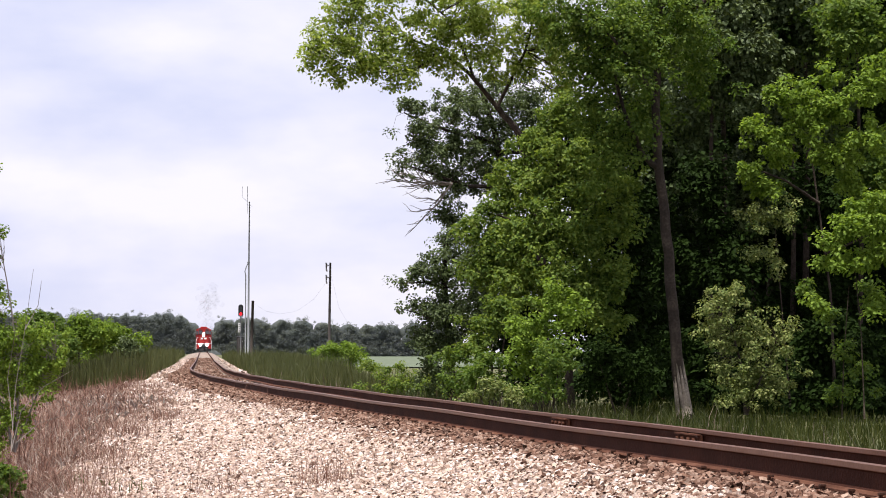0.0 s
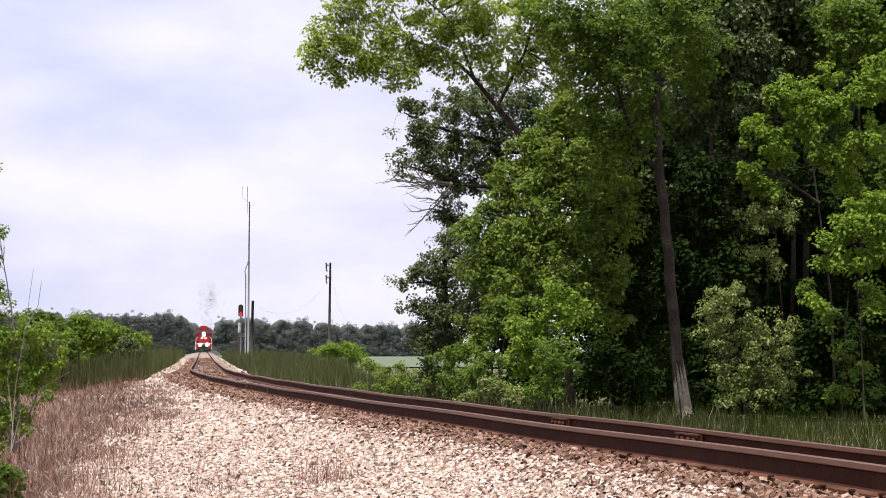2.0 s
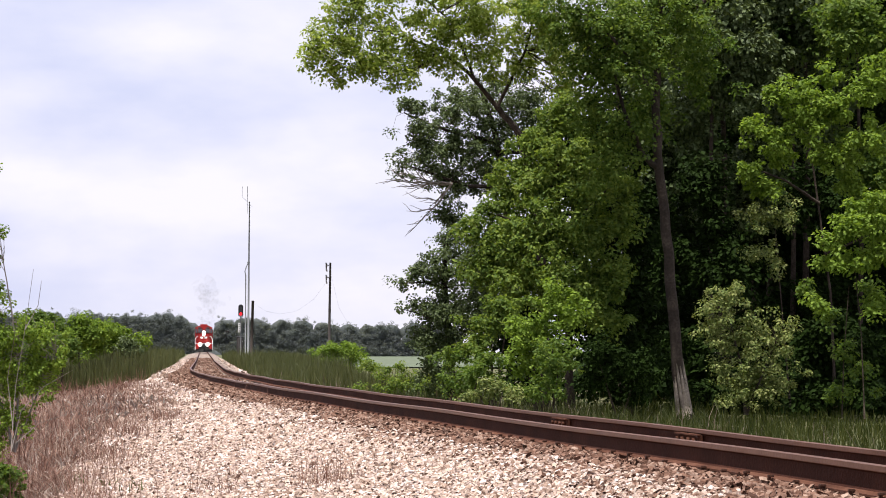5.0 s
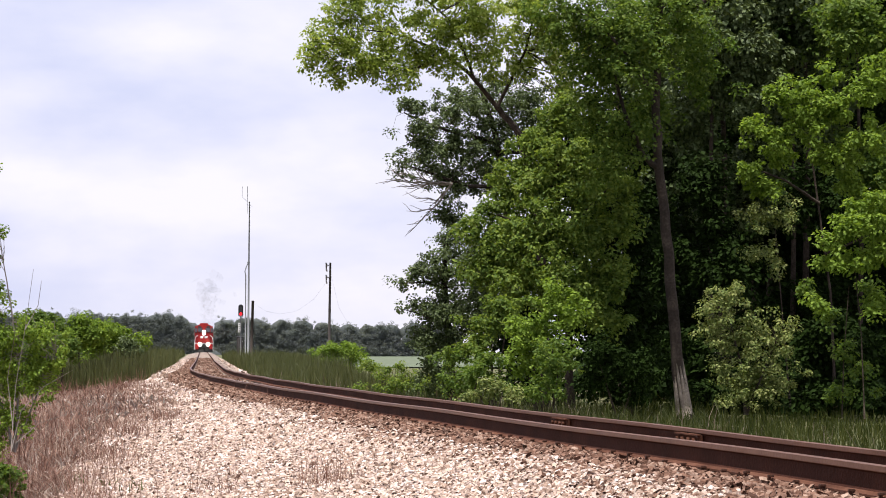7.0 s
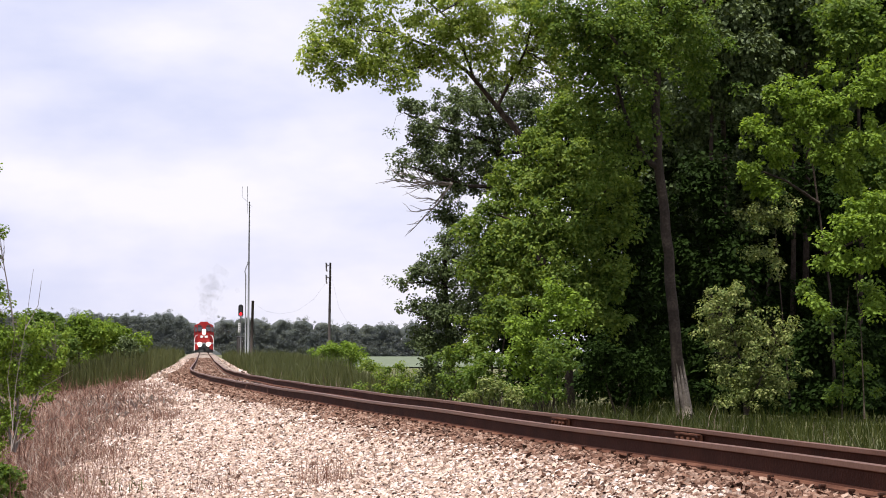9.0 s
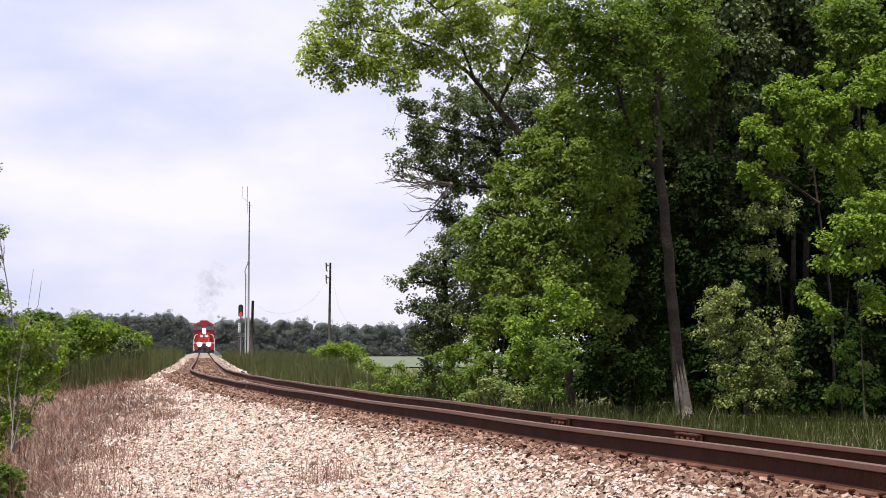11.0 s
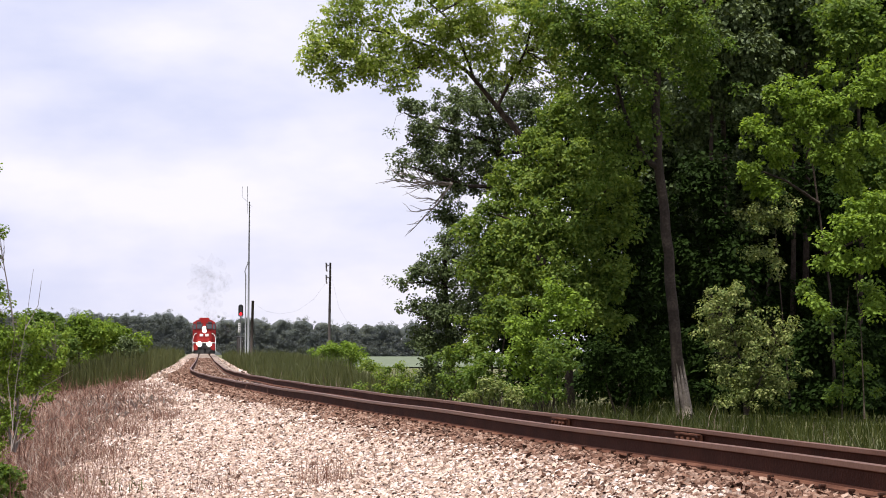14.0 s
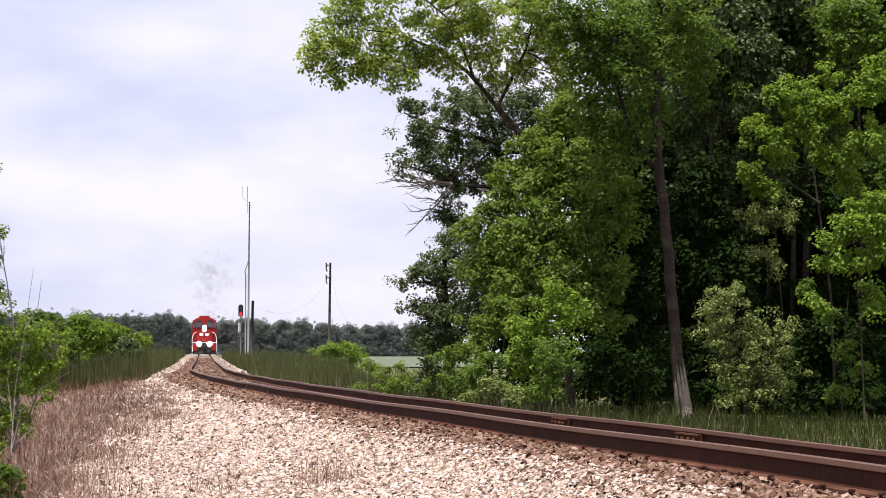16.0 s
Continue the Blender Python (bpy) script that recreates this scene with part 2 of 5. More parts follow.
def bed_height(u, y):
    left = np.interp(-u, [0, 0.6, 0.85, 1.25, 1.6, 2.2, 5.5, 9, 60], [-0.215, -0.225, -0.205, -0.21, -0.25, -0.42, -0.8, -0.95, -1.2])
    right = np.interp(u, [0, 0.6, 1.6, 2.9, 4.5, 60], [-0.21, -0.215, -0.25, -0.95, -1.05, -1.2])
    return np.where(u < 0, left + cant(y) * np.clip(1 - (-u - 1) / 1.5, 0, 1), right)


def ground_height(u, y):
    w = np.clip(1 - (np.abs(u) - 4) / 30, 0, 1)
    far = np.clip((np.abs(u) - 3) / 8, 0, 1)
    return bed_height(u, y) + level(y) * w - 0.06 + 0.05 * far * bumps(u, y, 0.6)


def build_ground():
    ys = np.concatenate([np.arange(-40, 12, 4), np.arange(12, 70, 0.8), np.arange(70, 260, 4), np.arange(260, 700, 20), np.geomspace(700, 3500, 14)])
    us = np.concatenate([-np.geomspace(2500, 14, 18), np.arange(-13, 13.1, 0.5), np.geomspace(14, 2500, 18)])
    uu, yy = np.meshgrid(us, ys)
    xx = centre(yy) + uu
    v = np.stack([xx, yy, ground_height(uu, yy)], -1).reshape(-1, 3)
    n, k = len(us), len(ys)
    i = (np.arange(k - 1)[:, None] * n + np.arange(n - 1)).ravel()
    tagged(from_arrays("ground", v, np.stack([i, i + 1, i + n + 1, i + n], -1), "soil", smooth=True), "weedy soil and grass beside the railway line", "ground", kind="structure")
    # stone bed
    ys = np.concatenate([np.arange(6, 70, 0.35), np.arange(70, 300, 1.5), np.arange(300, 640, 10)])
    ts = np.concatenate([np.linspace(0, 1, 26)[:-1], np.linspace(1, 2, 14)])
    tt, yy = np.meshgrid(ts, ys)
    uu = np.where(tt < 1, -pad(yy) * (1 - tt), (tt - 1) * 2.9)
    uu = uu + np.where(tt == 0, 0.25 * bumps(yy * 3.1, yy * 1.7), 0)
    z = bed_height(uu, yy) + level(yy) + 0.02 * bumps(uu, yy, 3.0)
    z = z - np.where((tt == 0) | (tt == 2), 0.12, 0)
    v = np.stack([centre(yy) + uu, yy, z], -1).reshape(-1, 3)
    n, k = len(ts), len(ys)
    i = (np.arange(k - 1)[:, None] * n + np.arange(n - 1)).ravel()
    tagged(from_arrays("ballast_bed", v, np.stack([i, i + 1, i + n + 1, i + n], -1), "bed", smooth=True), "pale crushed-stone ballast bed under the track", "ballast", kind="structure")
    # rust-stained strip outside and between the rails
    for ua, ub, name in ((-1.9, -0.7, "stained_gravel"), (-0.85, 0.85, "stained_gravel")):
        ys = np.concatenate([np.arange(10, 70, 0.25), np.arange(70, 264, 1.0)])
        ts = np.linspace(0, 1, 9)
        tt, yy = np.meshgrid(ts, ys)
        wavy = 0.22 * bumps(yy * 2.3, yy * 0.7) * (1 - tt) * (ua < -1)
        uu = ua + (ub - ua) * tt + wavy
        z = bed_height(uu, yy) + level(yy) + 0.006 + 0.012 * bumps(uu, yy, 5.0) - np.where((tt == 0) | (tt == 1), 0.05, 0)
        v = np.stack([centre(yy) + uu, yy, z], -1).reshape(-1, 3)
        i = (np.arange(len(ys) - 1)[:, None] * 9 + np.arange(8)).ravel()
        tagged(from_arrays(name, v, np.stack([i, i + 1, i + 10, i + 9], -1), "bed_brown", smooth=True), "rust-stained fine gravel along the rails", "ballast", kind="structure")
    # crop field beyond the line, and dry soil beside the stones
    ys = np.arange(265, 860, 12.0)
    us = np.linspace(0, 1, 30)
    tt, yy = np.meshgrid(us, ys)
    xx = centre(yy) + 9 + tt * 330
    v = np.stack([xx, yy, np.full_like(xx, -0.95)], -1).reshape(-1, 3)
    i = (np.arange(len(ys) - 1)[:, None] * 30 + np.arange(29)).ravel()
    tagged(from_arrays("crop_field", v, np.stack([i, i + 1, i + 31, i + 30], -1), "crop"), "flat pale green crop field before distant woods", "field", kind="structure")
    ys = np.arange(16, 110, 1.0)
    ts = np.linspace(0, 1, 16)
    tt, yy = np.meshgrid(ts, ys)
    uu = -pad(yy) + 0.5 - tt * np.interp(yy, [16, 60, 110], [7, 6, 3])
    z = ground_height(uu, yy) + 0.05 + 0.04 * bumps(uu, yy, 2.5)
    z = z - np.where(tt == 1, 0.15, 0)
    v = np.stack([centre(yy) + uu, yy, z], -1).reshape(-1, 3)
    i = (np.arange(len(ys) - 1)[:, None] * 16 + np.arange(15)).ravel()
    tagged(from_arrays("dry_verge", v, np.stack([i, i + 1, i + 17, i + 16], -1), "dry_soil", smooth=True), "brown verge of dead trampled weeds beside the ballast", "verge", kind="structure")


build_ground()


# ---------------------------------------------------------------- stones, grass, leaves in bulk
RNG = np.random.default_rng(7)
CUBE = np.array([(-1, -1, -1), (1, -1, -1), (1, 1, -1), (-1, 1, -1), (-1, -1, 1), (1, -1, 1), (1, 1, 1), (-1, 1, 1)], dtype=float) * 0.5
CHIP = np.array([(-0.5, -0.5, -0.4), (0.5, -0.5, -0.4), (0.5, 0.5, -0.4), (-0.5, 0.5, -0.4), (-0.32, -0.32, 0.4), (0.32, -0.32, 0.4), (0.32, 0.32, 0.4), (-0.32, 0.32, 0.4)])
CUBE_F = np.array([(0, 3, 2, 1), (4, 5, 6, 7), (0, 1, 5, 4), (1, 2, 6, 5), (2, 3, 7, 6), (3, 0, 4, 7)])


def spin(n, rng, tilt=None):
    """n random rotation matrices; tilt limits the lean from upright."""
    q = rng.normal(size=(n, 4))
    if tilt is not None:
        q[:, 1:3] *= tilt
    q /= np.linalg.norm(q, axis=1)[:, None]
    w, x, y, z = q.T
    return np.stack([1 - 2 * (y * y + z * z), 2 * (x * y - z * w), 2 * (x * z + y * w),
                     2 * (x * y + z * w), 1 - 2 * (x * x + z * z), 2 * (y * z - x * w),
                     2 * (x * z - y * w), 2 * (y * z + x * w), 1 - 2 * (x * x + y * y)], -1).reshape(n, 3, 3)


def stones(name, u, y, size, label, mat="stone"):
    n = len(u)
    p = np.stack([centre(y) + u, y, bed_height(u, y) + level(y) + size * RNG.uniform(0.0, 0.45, n)], -1)
    shape = (CHIP[None] + RNG.uniform(-0.17, 0.17, (n, 8, 3))) * (size[:, None] * RNG.uniform((0.85, 0.7, 0.55), (1.6, 1.2, 0.95), (n, 3)))[:, None]
    v = np.einsum("nij,nkj->nki", spin(n, RNG, 0.3), shape) + p[:, None]
    fa = (CUBE_F[None, 1:] + np.arange(n)[:, None, None] * 8).reshape(-1, 4)
    return tagged(from_arrays(name, v.reshape(-1, 3), fa, mat), label, "ballast", kind="stuff")


def scatter_stones():
    us, ys, ss = [], [], []
    for ya, yb, n, lo, hi in ((15.2, 23, 52000, 0.022, 0.042), (23, 33, 42000, 0.026, 0.046), (33, 48, 24000, 0.034, 0.06), (48, 90, 12000, 0.055, 0.095), (90, 230, 5000, 0.1, 0.16)):
        y = RNG.uniform(ya, yb, n)
        u = -0.85 - (pad(y) - 0.75 + 0.6 * RNG.normal(size=n) * (RNG.random(n) < 0.15)) * RNG.random(n)
        keep = (centre(y) + u > -0.187 * y - 0.1) & (u < -np.interp(y, [20, 45, 80], [1.22, 1.5, 1.75]) - 0.45 * RNG.random(n))
        us.append(u[keep]), ys.append(y[keep]), ss.append(RNG.uniform(lo, hi, keep.sum()))
    y = RNG.uniform(110, 262, 3600)
    us.append(np.where(RNG.random(3600) < 0.5, -1, 1) * RNG.uniform(1.5, 2.9, 3600)), ys.append(y), ss.append(RNG.uniform(0.09, 0.17, 3600))
    stones("ballast_stones", np.concatenate(us), np.concatenate(ys), np.concatenate(ss), "loose crushed ballast stones in pale tan and grey")
    us, ys, ss = [], [], []
    for ya, yb, n in ((13.5, 34, 9000), (34, 70, 5000), (70, 140, 3000), (140, 262, 2600)):          # stained stones next to the rails
        y = RNG.uniform(ya, yb, n)
        u = np.where(RNG.random(n) < 0.75, -0.86 - np.interp(y, [20, 45, 80], [0.9, 1.0, 1.15]) * RNG.random(n) ** 1.5, RNG.uniform(-0.6, 0.6, n))
        us.append(u), ys.append(y), ss.append(RNG.uniform(0.022, 0.045, n) * np.interp(y, [15, 140, 262], [1, 2.2, 3.4]))
    stones("stained_stones", np.concatenate(us), np.concatenate(ys), np.concatenate(ss), "rust-stained ballast stones close to the rails", "stone_brown")


scatter_stones()


def blades(name, x, y, z, height, width, mat, label, category, lean=0.35, parent=None):
    """Two-piece bent blades, four triangles at most."""
    n = len(x)
    a = RNG.uniform(0, 2 * math.pi, n)
    side = np.stack([np.cos(a), np.sin(a), np.zeros(n)], -1) * (width * 0.5)[:, None]
    b = RNG.uniform(0, 2 * math.pi, n)
    off = np.stack([np.cos(b), np.sin(b), np.zeros(n)], -1) * (height * np.abs(RNG.normal(0, lean, n)))[:, None]
    base = np.stack([x, y, z], -1)
    up = np.stack([np.zeros(n), np.zeros(n), height], -1)
    mid = base + up * 0.6 + off * 0.35
    tip = base + up + off
    v = np.stack([base - side, base + side, mid + side * 0.8, mid - side * 0.8, tip], 1).reshape(-1, 3)
    i = np.arange(n) * 5
    tri = np.concatenate([np.stack([i, i + 1, i + 2], -1), np.stack([i, i + 2, i + 3], -1), np.stack([i + 3, i + 2, i + 4], -1)])
    return tagged(from_arrays(name, v, tri, mat, parent), label, category, kind="stuff")


def strip(n, ya, yb, ua, ub, power=1.0):
    y = ya + (yb - ya) * RNG.random(n) ** power
    return y, RNG.uniform(ua, ub, n)


def grow(name, n, ya, yb, ua, ub, hlo, hhi, w, mat, label, category, lean=0.3, clump=0.5):
    y, u = strip(n, ya, yb, ua, ub)
    thick = bumps(u * 1.1, y * 0.35, 1.0) * 0.5 + 0.5 + RNG.normal(0, 0.2, n)
    keep = thick > clump * 0.6
    y, u = y[keep], u[keep]
    h = RNG.uniform(hlo, hhi, len(y)) * (0.72 + 0.3 * bumps(u * 0.9, y * 0.21, 1.0) + 0.22 * bumps(u * 3.1, y * 2.3, 1.0))
    return blades(name, centre(y) + u, y, ground_height(u, y) - 0.03, h, np.full(len(y), w) * RNG.uniform(0.6, 1.3, len(y)), mat, label, category, lean)


def grasses():
    grow("tall_grass", 24000, 26, 72, 3.2, 13.0, 0.3, 0.9, 0.014, "grass", "tall green grass below the wood's edge", "grass", 0.35, 0.9)
    grow("tall_grass", 11000, 40, 84, 8.0, 22.0, 0.25, 0.6, 0.024, "grass", "tall green grass below the wood's edge", "grass", 0.35, 0.2)
    # lighter olive blades give the sunlit tufts by colour
    grow("tall_grass", 8000, 28, 72, 3.4, 9.0, 0.4, 1.15, 0.013, "grass_olive", "tall grass below the wood's edge in a lighter sunlit tone", "grass", 0.4, 1.1)
    grow("tall_grass", 18000, 72, 150, 2.6, 8.0, 0.8, 1.5, 0.03, "grass_olive", "tall green grass on the embankment beside the rails", "grass", 0.25, 0.5)
    grow("tall_grass", 20000, 150, 262, 2.5, 9.0, 1.3, 2.2, 0.035, "grass_olive", "tall green grass on the embankment beside the rails", "grass", 0.2, 0.2)
    grow("tall_grass", 34000, 94, 240, -9.0, -2.5, 1.1, 2.0, 0.028, "grass_olive", "tall green grass bank beside the ballast", "grass", 0.18, 0.2)
    grow("tall_grass", 9000, 90, 125, -16, -9.0, 1.1, 1.9, 0.028, "grass_olive", "tall green grass bank beside the ballast", "grass", 0.18, 0.2)
    grow("tall_grass", 5000, 262, 430, 3.2, 14.0, 1.2, 1.9, 0.09, "grass_olive", "tall green grass on the embankment beside the rails", "grass", 0.2, 0.1)
    grow("tall_grass", 5000, 240, 430, -14.0, -3.2, 1.2, 1.9, 0.09, "grass_olive", "tall green grass bank beside the ballast", "grass", 0.2, 0.1)
    grow("straw_grass", 2600, 86, 150, -9.0, -2.5, 0.5, 1.1, 0.02, "straw", "dead brown stalks at the foot of the grass bank", "grass", 0.3, 0.9)
    grow("straw_grass", 1200, 28, 66, 3.3, 9.0, 0.4, 0.9, 0.01, "straw_pale", "dry pale stalks in the tall grass", "grass", 0.35, 1.0)
    grow("straw_grass", 2200, 60, 150, 2.6, 4.4, 0.5, 1.1, 0.02, "straw_pale", "dry pale grass stalks along the far ballast edge", "grass", 0.3, 1.0)
    grow("straw_grass", 2500, 50, 130, 2.7, 4.5, 0.5, 1.0, 0.02, "straw", "dry pale grass stalks along the far ballast edge", "grass", 0.25, 0.9)
    def inward(y):
        """How far the dead weeds creep in over the stones."""
        return np.interp(y, [18, 26, 38, 46, 70, 85, 105], [0.0, 0.1, 0.3, 0.75, 0.7, 0.2, 0.0])
    for ya, yb, n, w in ((19, 32, 22000, 0.0055), (32, 55, 17000, 0.009), (55, 105, 12000, 0.015)):
        for mat, share, tall in (("straw", 0.72, 1.0), ("straw_pale", 0.28, 0.8)):
            m = int(n * share)
            y = RNG.uniform(ya, yb, m)
            u = -pad(y) + inward(y) - RNG.exponential(2.0, m) + 0.35 * RNG.normal(size=m)
            patch = bumps(u * 2.1, y * 0.9, 1.0) + 0.6 * bumps(u * 6.0, y * 2.7, 1.0)
            keep = patch + RNG.normal(0, 0.5, m) > -0.45
            y, u, patch = y[keep], u[keep], patch[keep]
            h = tall * RNG.uniform(0.05, 0.17, len(y)) * (1.25 + 0.9 * patch) + 0.25 * (RNG.random(len(y)) < 0.03)
            blades("dead_weeds", centre(y) + u, y, ground_height(u, y) + 0.04, np.clip(h, 0.03, 0.6), np.full(len(y), w), mat, "dead brown weeds and straw beside the ballast", "weeds", 0.95)
    # sparse weeds over the edge of the stones
    n = 2600
    y = RNG.uniform(22, 80, n)
    u = -pad(y) + inward(y) + RNG.exponential(0.45, n)
    keep = bumps(u * 2.7, y * 0.8, 1.0) + RNG.normal(0, 0.3, n) > 0.15
    y, u = y[keep], u[keep]
    blades("dead_weeds", centre(y) + u, y, bed_height(u, y) + 0.01, RNG.uniform(0.05, 0.24, len(y)), np.interp(y, [20, 80], [0.005, 0.014]), "straw", "sparse dead weeds at the edge of the stones", "weeds", 0.7)
    # grey heap of broken stalks half way along the verge
    n = 130
    y = RNG.normal(54, 5.0, n)
    u = -pad(y) + 0.1 + RNG.normal(0, 0.5, n)
    blades("broken_twigs", centre(y) + u, y, ground_height(u, y) + 0.1, RNG.uniform(0.06, 0.2, n), np.full(n, 0.05), "dead", "grey heap of broken bleached stalks on the verge", "twigs", 1.3)
    n = 700
    y = RNG.uniform(22, 50, n)
    u = -pad(y) - 0.1 - RNG.exponential(1.6, n)
    blades("dead_weeds", centre(y) + u, y, ground_height(u, y) + 0.06, RNG.uniform(0.08, 0.22, n), np.full(n, 0.011) * np.interp(y, [20, 50], [1, 2]), "straw_pale", "bleached bent straw on the dry verge", "weeds", 1.5)
    n = 420
    y = RNG.uniform(23, 48, n)
    u = -pad(y) - 0.5 - RNG.exponential(1.3, n)
    blades("dead_stalks", centre(y) + u, y, ground_height(u, y), RNG.uniform(0.25, 0.65, n), np.full(n, 0.007) * np.interp(y, [20, 48], [1, 1.8]), "straw", "tall dead weed stems on the verge", "weeds", 0.45)
    n = 60
    spot = RNG.integers(0, 5, n)
    x = np.array([-3.35, -3.2, -3.05, -4.0, -3.6])[spot] + RNG.normal(0, 0.07, n)
    y = np.array([24.6, 25.2, 24.2, 27.0, 26.0])[spot] + RNG.normal(0, 0.25, n)
    blades("green_sprouts", x, y, ground_height(x - centre(y), y) + 0.03, RNG.uniform(0.06, 0.2, n), np.full(n, 0.016), "grass_olive", "low green sprouts among the dead weeds", "weeds", 0.8)
    # bleached broken twigs on the verge
    n = 800
    y = RNG.uniform(20, 70, n)
    u = -pad(y) - 0.2 - RNG.exponential(1.8, n)
    blades("broken_twigs", centre(y) + u, y, ground_height(u, y) + 0.1, RNG.uniform(0.03, 0.2, n), np.full(n, 0.012) * np.interp(y, [20, 70], [1, 2]), "dead", "bleached broken twigs lying on the dry verge", "twigs", 2.6)
    # dead stalks that stand in the stones
    spots = ((-2.25, 23.2, 0.14, 55), (-2.05, 22.9, 0.07, 60), (-1.2, 22.8, 0.15, 130), (-1.0, 22.7, 0.1, 100), (-0.55, 22.8, 0.25, 8), (-2.85, 28.5, 0.1, 16), (-3.1, 29.5, 0.2, 14), (-1.5, 24.5, 0.5, 14), (-3.9, 36, 0.2, 24), (-4.5, 41, 0.3, 30))
    x = np.concatenate([RNG.normal(a, r, n) for a, b, r, n in spots])
    y = np.concatenate([RNG.normal(b, 0.35, n) for a, b, r, n in spots])
    u = x - centre(y)
    blades("dead_stalks", x, y, bed_height(u, y), 0.05 + 0.32 * RNG.random(len(x)) ** 2.2, np.full(len(x), 0.005), "straw", "sparse dead weed stalks standing in the ballast", "weeds", 0.75)


grasses()


def unit(v):
    return v / np.linalg.norm(v, axis=-1, keepdims=True)


def lobe_tufts(lobes, dens, rng, depth=1.0, shell=0.4):
    """Centres of leafy tufts in uneven ellipsoid lobes (x, y, z, width, height)."""
    pts = []
    for x, y, z, rx, rz in lobes:
        ry = depth * math.sqrt(rx * rz)
        n = max(5, int(dens * rx * rz))
        d = unit(rng.normal(size=(n, 3)))
        wob = 1 + 0.3 * np.sin(d[:, 0] * 5 + x) * np.sin(d[:, 2] * 6 + z) + 0.16 * rng.normal(size=n) + 0.45 * (rng.random(n) < 0.1) * rng.random(n)
        pts.append(np.array((x, y, z)) + d * (rng.random(n) ** shell * wob)[:, None] * (rx, ry, rz))
    return np.concatenate(pts)


def tufts(name, centers, leaf, per, radius, mat, parent, rng, flat=0.75):
    """Folded leaves on the upper and outer side of each tuft, tips hanging outwards."""
    n = len(centers) * per
    big = np.repeat(radius * rng.uniform(0.45, 1.4, len(centers)), per)
    d = rng.normal(size=(n, 3))
    d[:, 2] += 0.45
    d = unit(d)
    c = np.repeat(centers, per, axis=0) + d * (big * rng.random(n) ** 0.4)[:, None] * (1, 1, flat)
    nor = unit(0.75 * d + (0, 0, 0.5) + 0.42 * rng.normal(size=(n, 3)))
    t = d + (0, 0, -0.6) + 0.7 * rng.normal(size=(n, 3))
    t = unit(t - nor * (t * nor).sum(-1, keepdims=True))
    b = np.cross(nor, t)
    size = (leaf * rng.uniform(0.6, 1.25, n))[:, None]
    half = size * rng.uniform(0.3, 0.46, n)[:, None]
    mid = c + t * size * 0.48 + nor * size * 0.1
    v = np.stack([c, mid + b * half, c + t * size, mid - b * half], 1).reshape(-1, 3)
    i = np.arange(n) * 4
    tri = np.concatenate([np.stack([i, i + 1, i + 2], -1), np.stack([i, i + 2, i + 3], -1)])
    return tagged(from_arrays(name, v, tri, mat, parent), kind="stuff")


def twigs(centers, lines, reach, mat, parent, rng):
    """Thin bent twigs that carry the tufts, from the nearest point of a limb."""
    hub = np.array([p for line in lines for p in line], dtype=float)
    gap = np.linalg.norm(centers[:, None] - hub[None], axis=2)
    near = gap.argmin(1)
    ok = (gap.min(1) < reach) & (rng.random(len(centers)) < 0.5)
    a, b = hub[near[ok]], centers[ok]
    n = len(a)
    m = (a + b) / 2 + rng.normal(0, 0.09, (n, 3)) + (0, 0, 0.06)
    r = np.clip(gap.min(1)[ok] * 0.009, 0.005, 0.014)
    tri = np.array([(0, 1.0), (-0.87, -0.5), (0.87, -0.5)])
    rings = []
    for p, k in ((a, 1.0), (m, 0.75), (b, 0.3)):
        rings += [p + np.stack([q[0] * r * k, np.zeros(n), q[1] * r * k], -1) for q in tri]
    v = np.stack(rings, 1).reshape(-1, 3)
    quads = []
    for ring in (0, 3):
        for k in range(3):
            quads.append(np.stack([np.arange(n) * 9 + ring + k, np.arange(n) * 9 + ring + (k + 1) % 3, np.arange(n) * 9 + ring + 3 + (k + 1) % 3, np.arange(n) * 9 + ring + 3 + k], -1))
    return tagged(from_arrays("twig_spray", v, np.concatenate(quads), mat, parent), kind="stuff")


def tree(name, label, category, stems, lobes, leaf, mat, dens=10, per=12, bark="bark", radius=0.2, seed=1, depth=1.0, group="", crown="crown", base=None, twiggy=0.0):
    """stems: lists of (points, first radius, last radius); the first is the trunk."""
    rng = np.random.default_rng(seed)
    root = new(name)
    root.empty_display_size = 0.3
    if base is None:
        base = stems[0][0][0]
    lines = []
    for i, (pts, ra, rb) in enumerate(stems):
        rel = [Vector(p) - Vector(base) for p in pts]
        fine = []
        for a, b in zip(rel, rel[1:]):
            fine += [a.lerp(b, k / 4) + Vector(rng.normal(0, 0.25, 3).tolist()) * (rb if k else 0) for k in range(4)]
        fine.append(rel[-1])
        lines.append(fine)
        rad = [ra + (rb - ra) * k / (len(fine) - 1) for k in range(len(fine))]
        if i == 0:
            rad[0] *= 1.35
            rad[1] *= 1.1
        tube("trunk" if i == 0 else "limb", fine, rad, bark, root, sides=10 if i == 0 else 6)
    if lobes:
        mids = lobe_tufts(lobes, dens * 5.5, rng, depth) - np.array(base)
        tufts(crown, mids, leaf * 0.95, per * 5, radius * 1.45, mat, root, rng)
        if twiggy:
            twigs(mids, lines, twiggy, bark, root, rng)
    root.location = base
    return tagged(root, label, category, group)


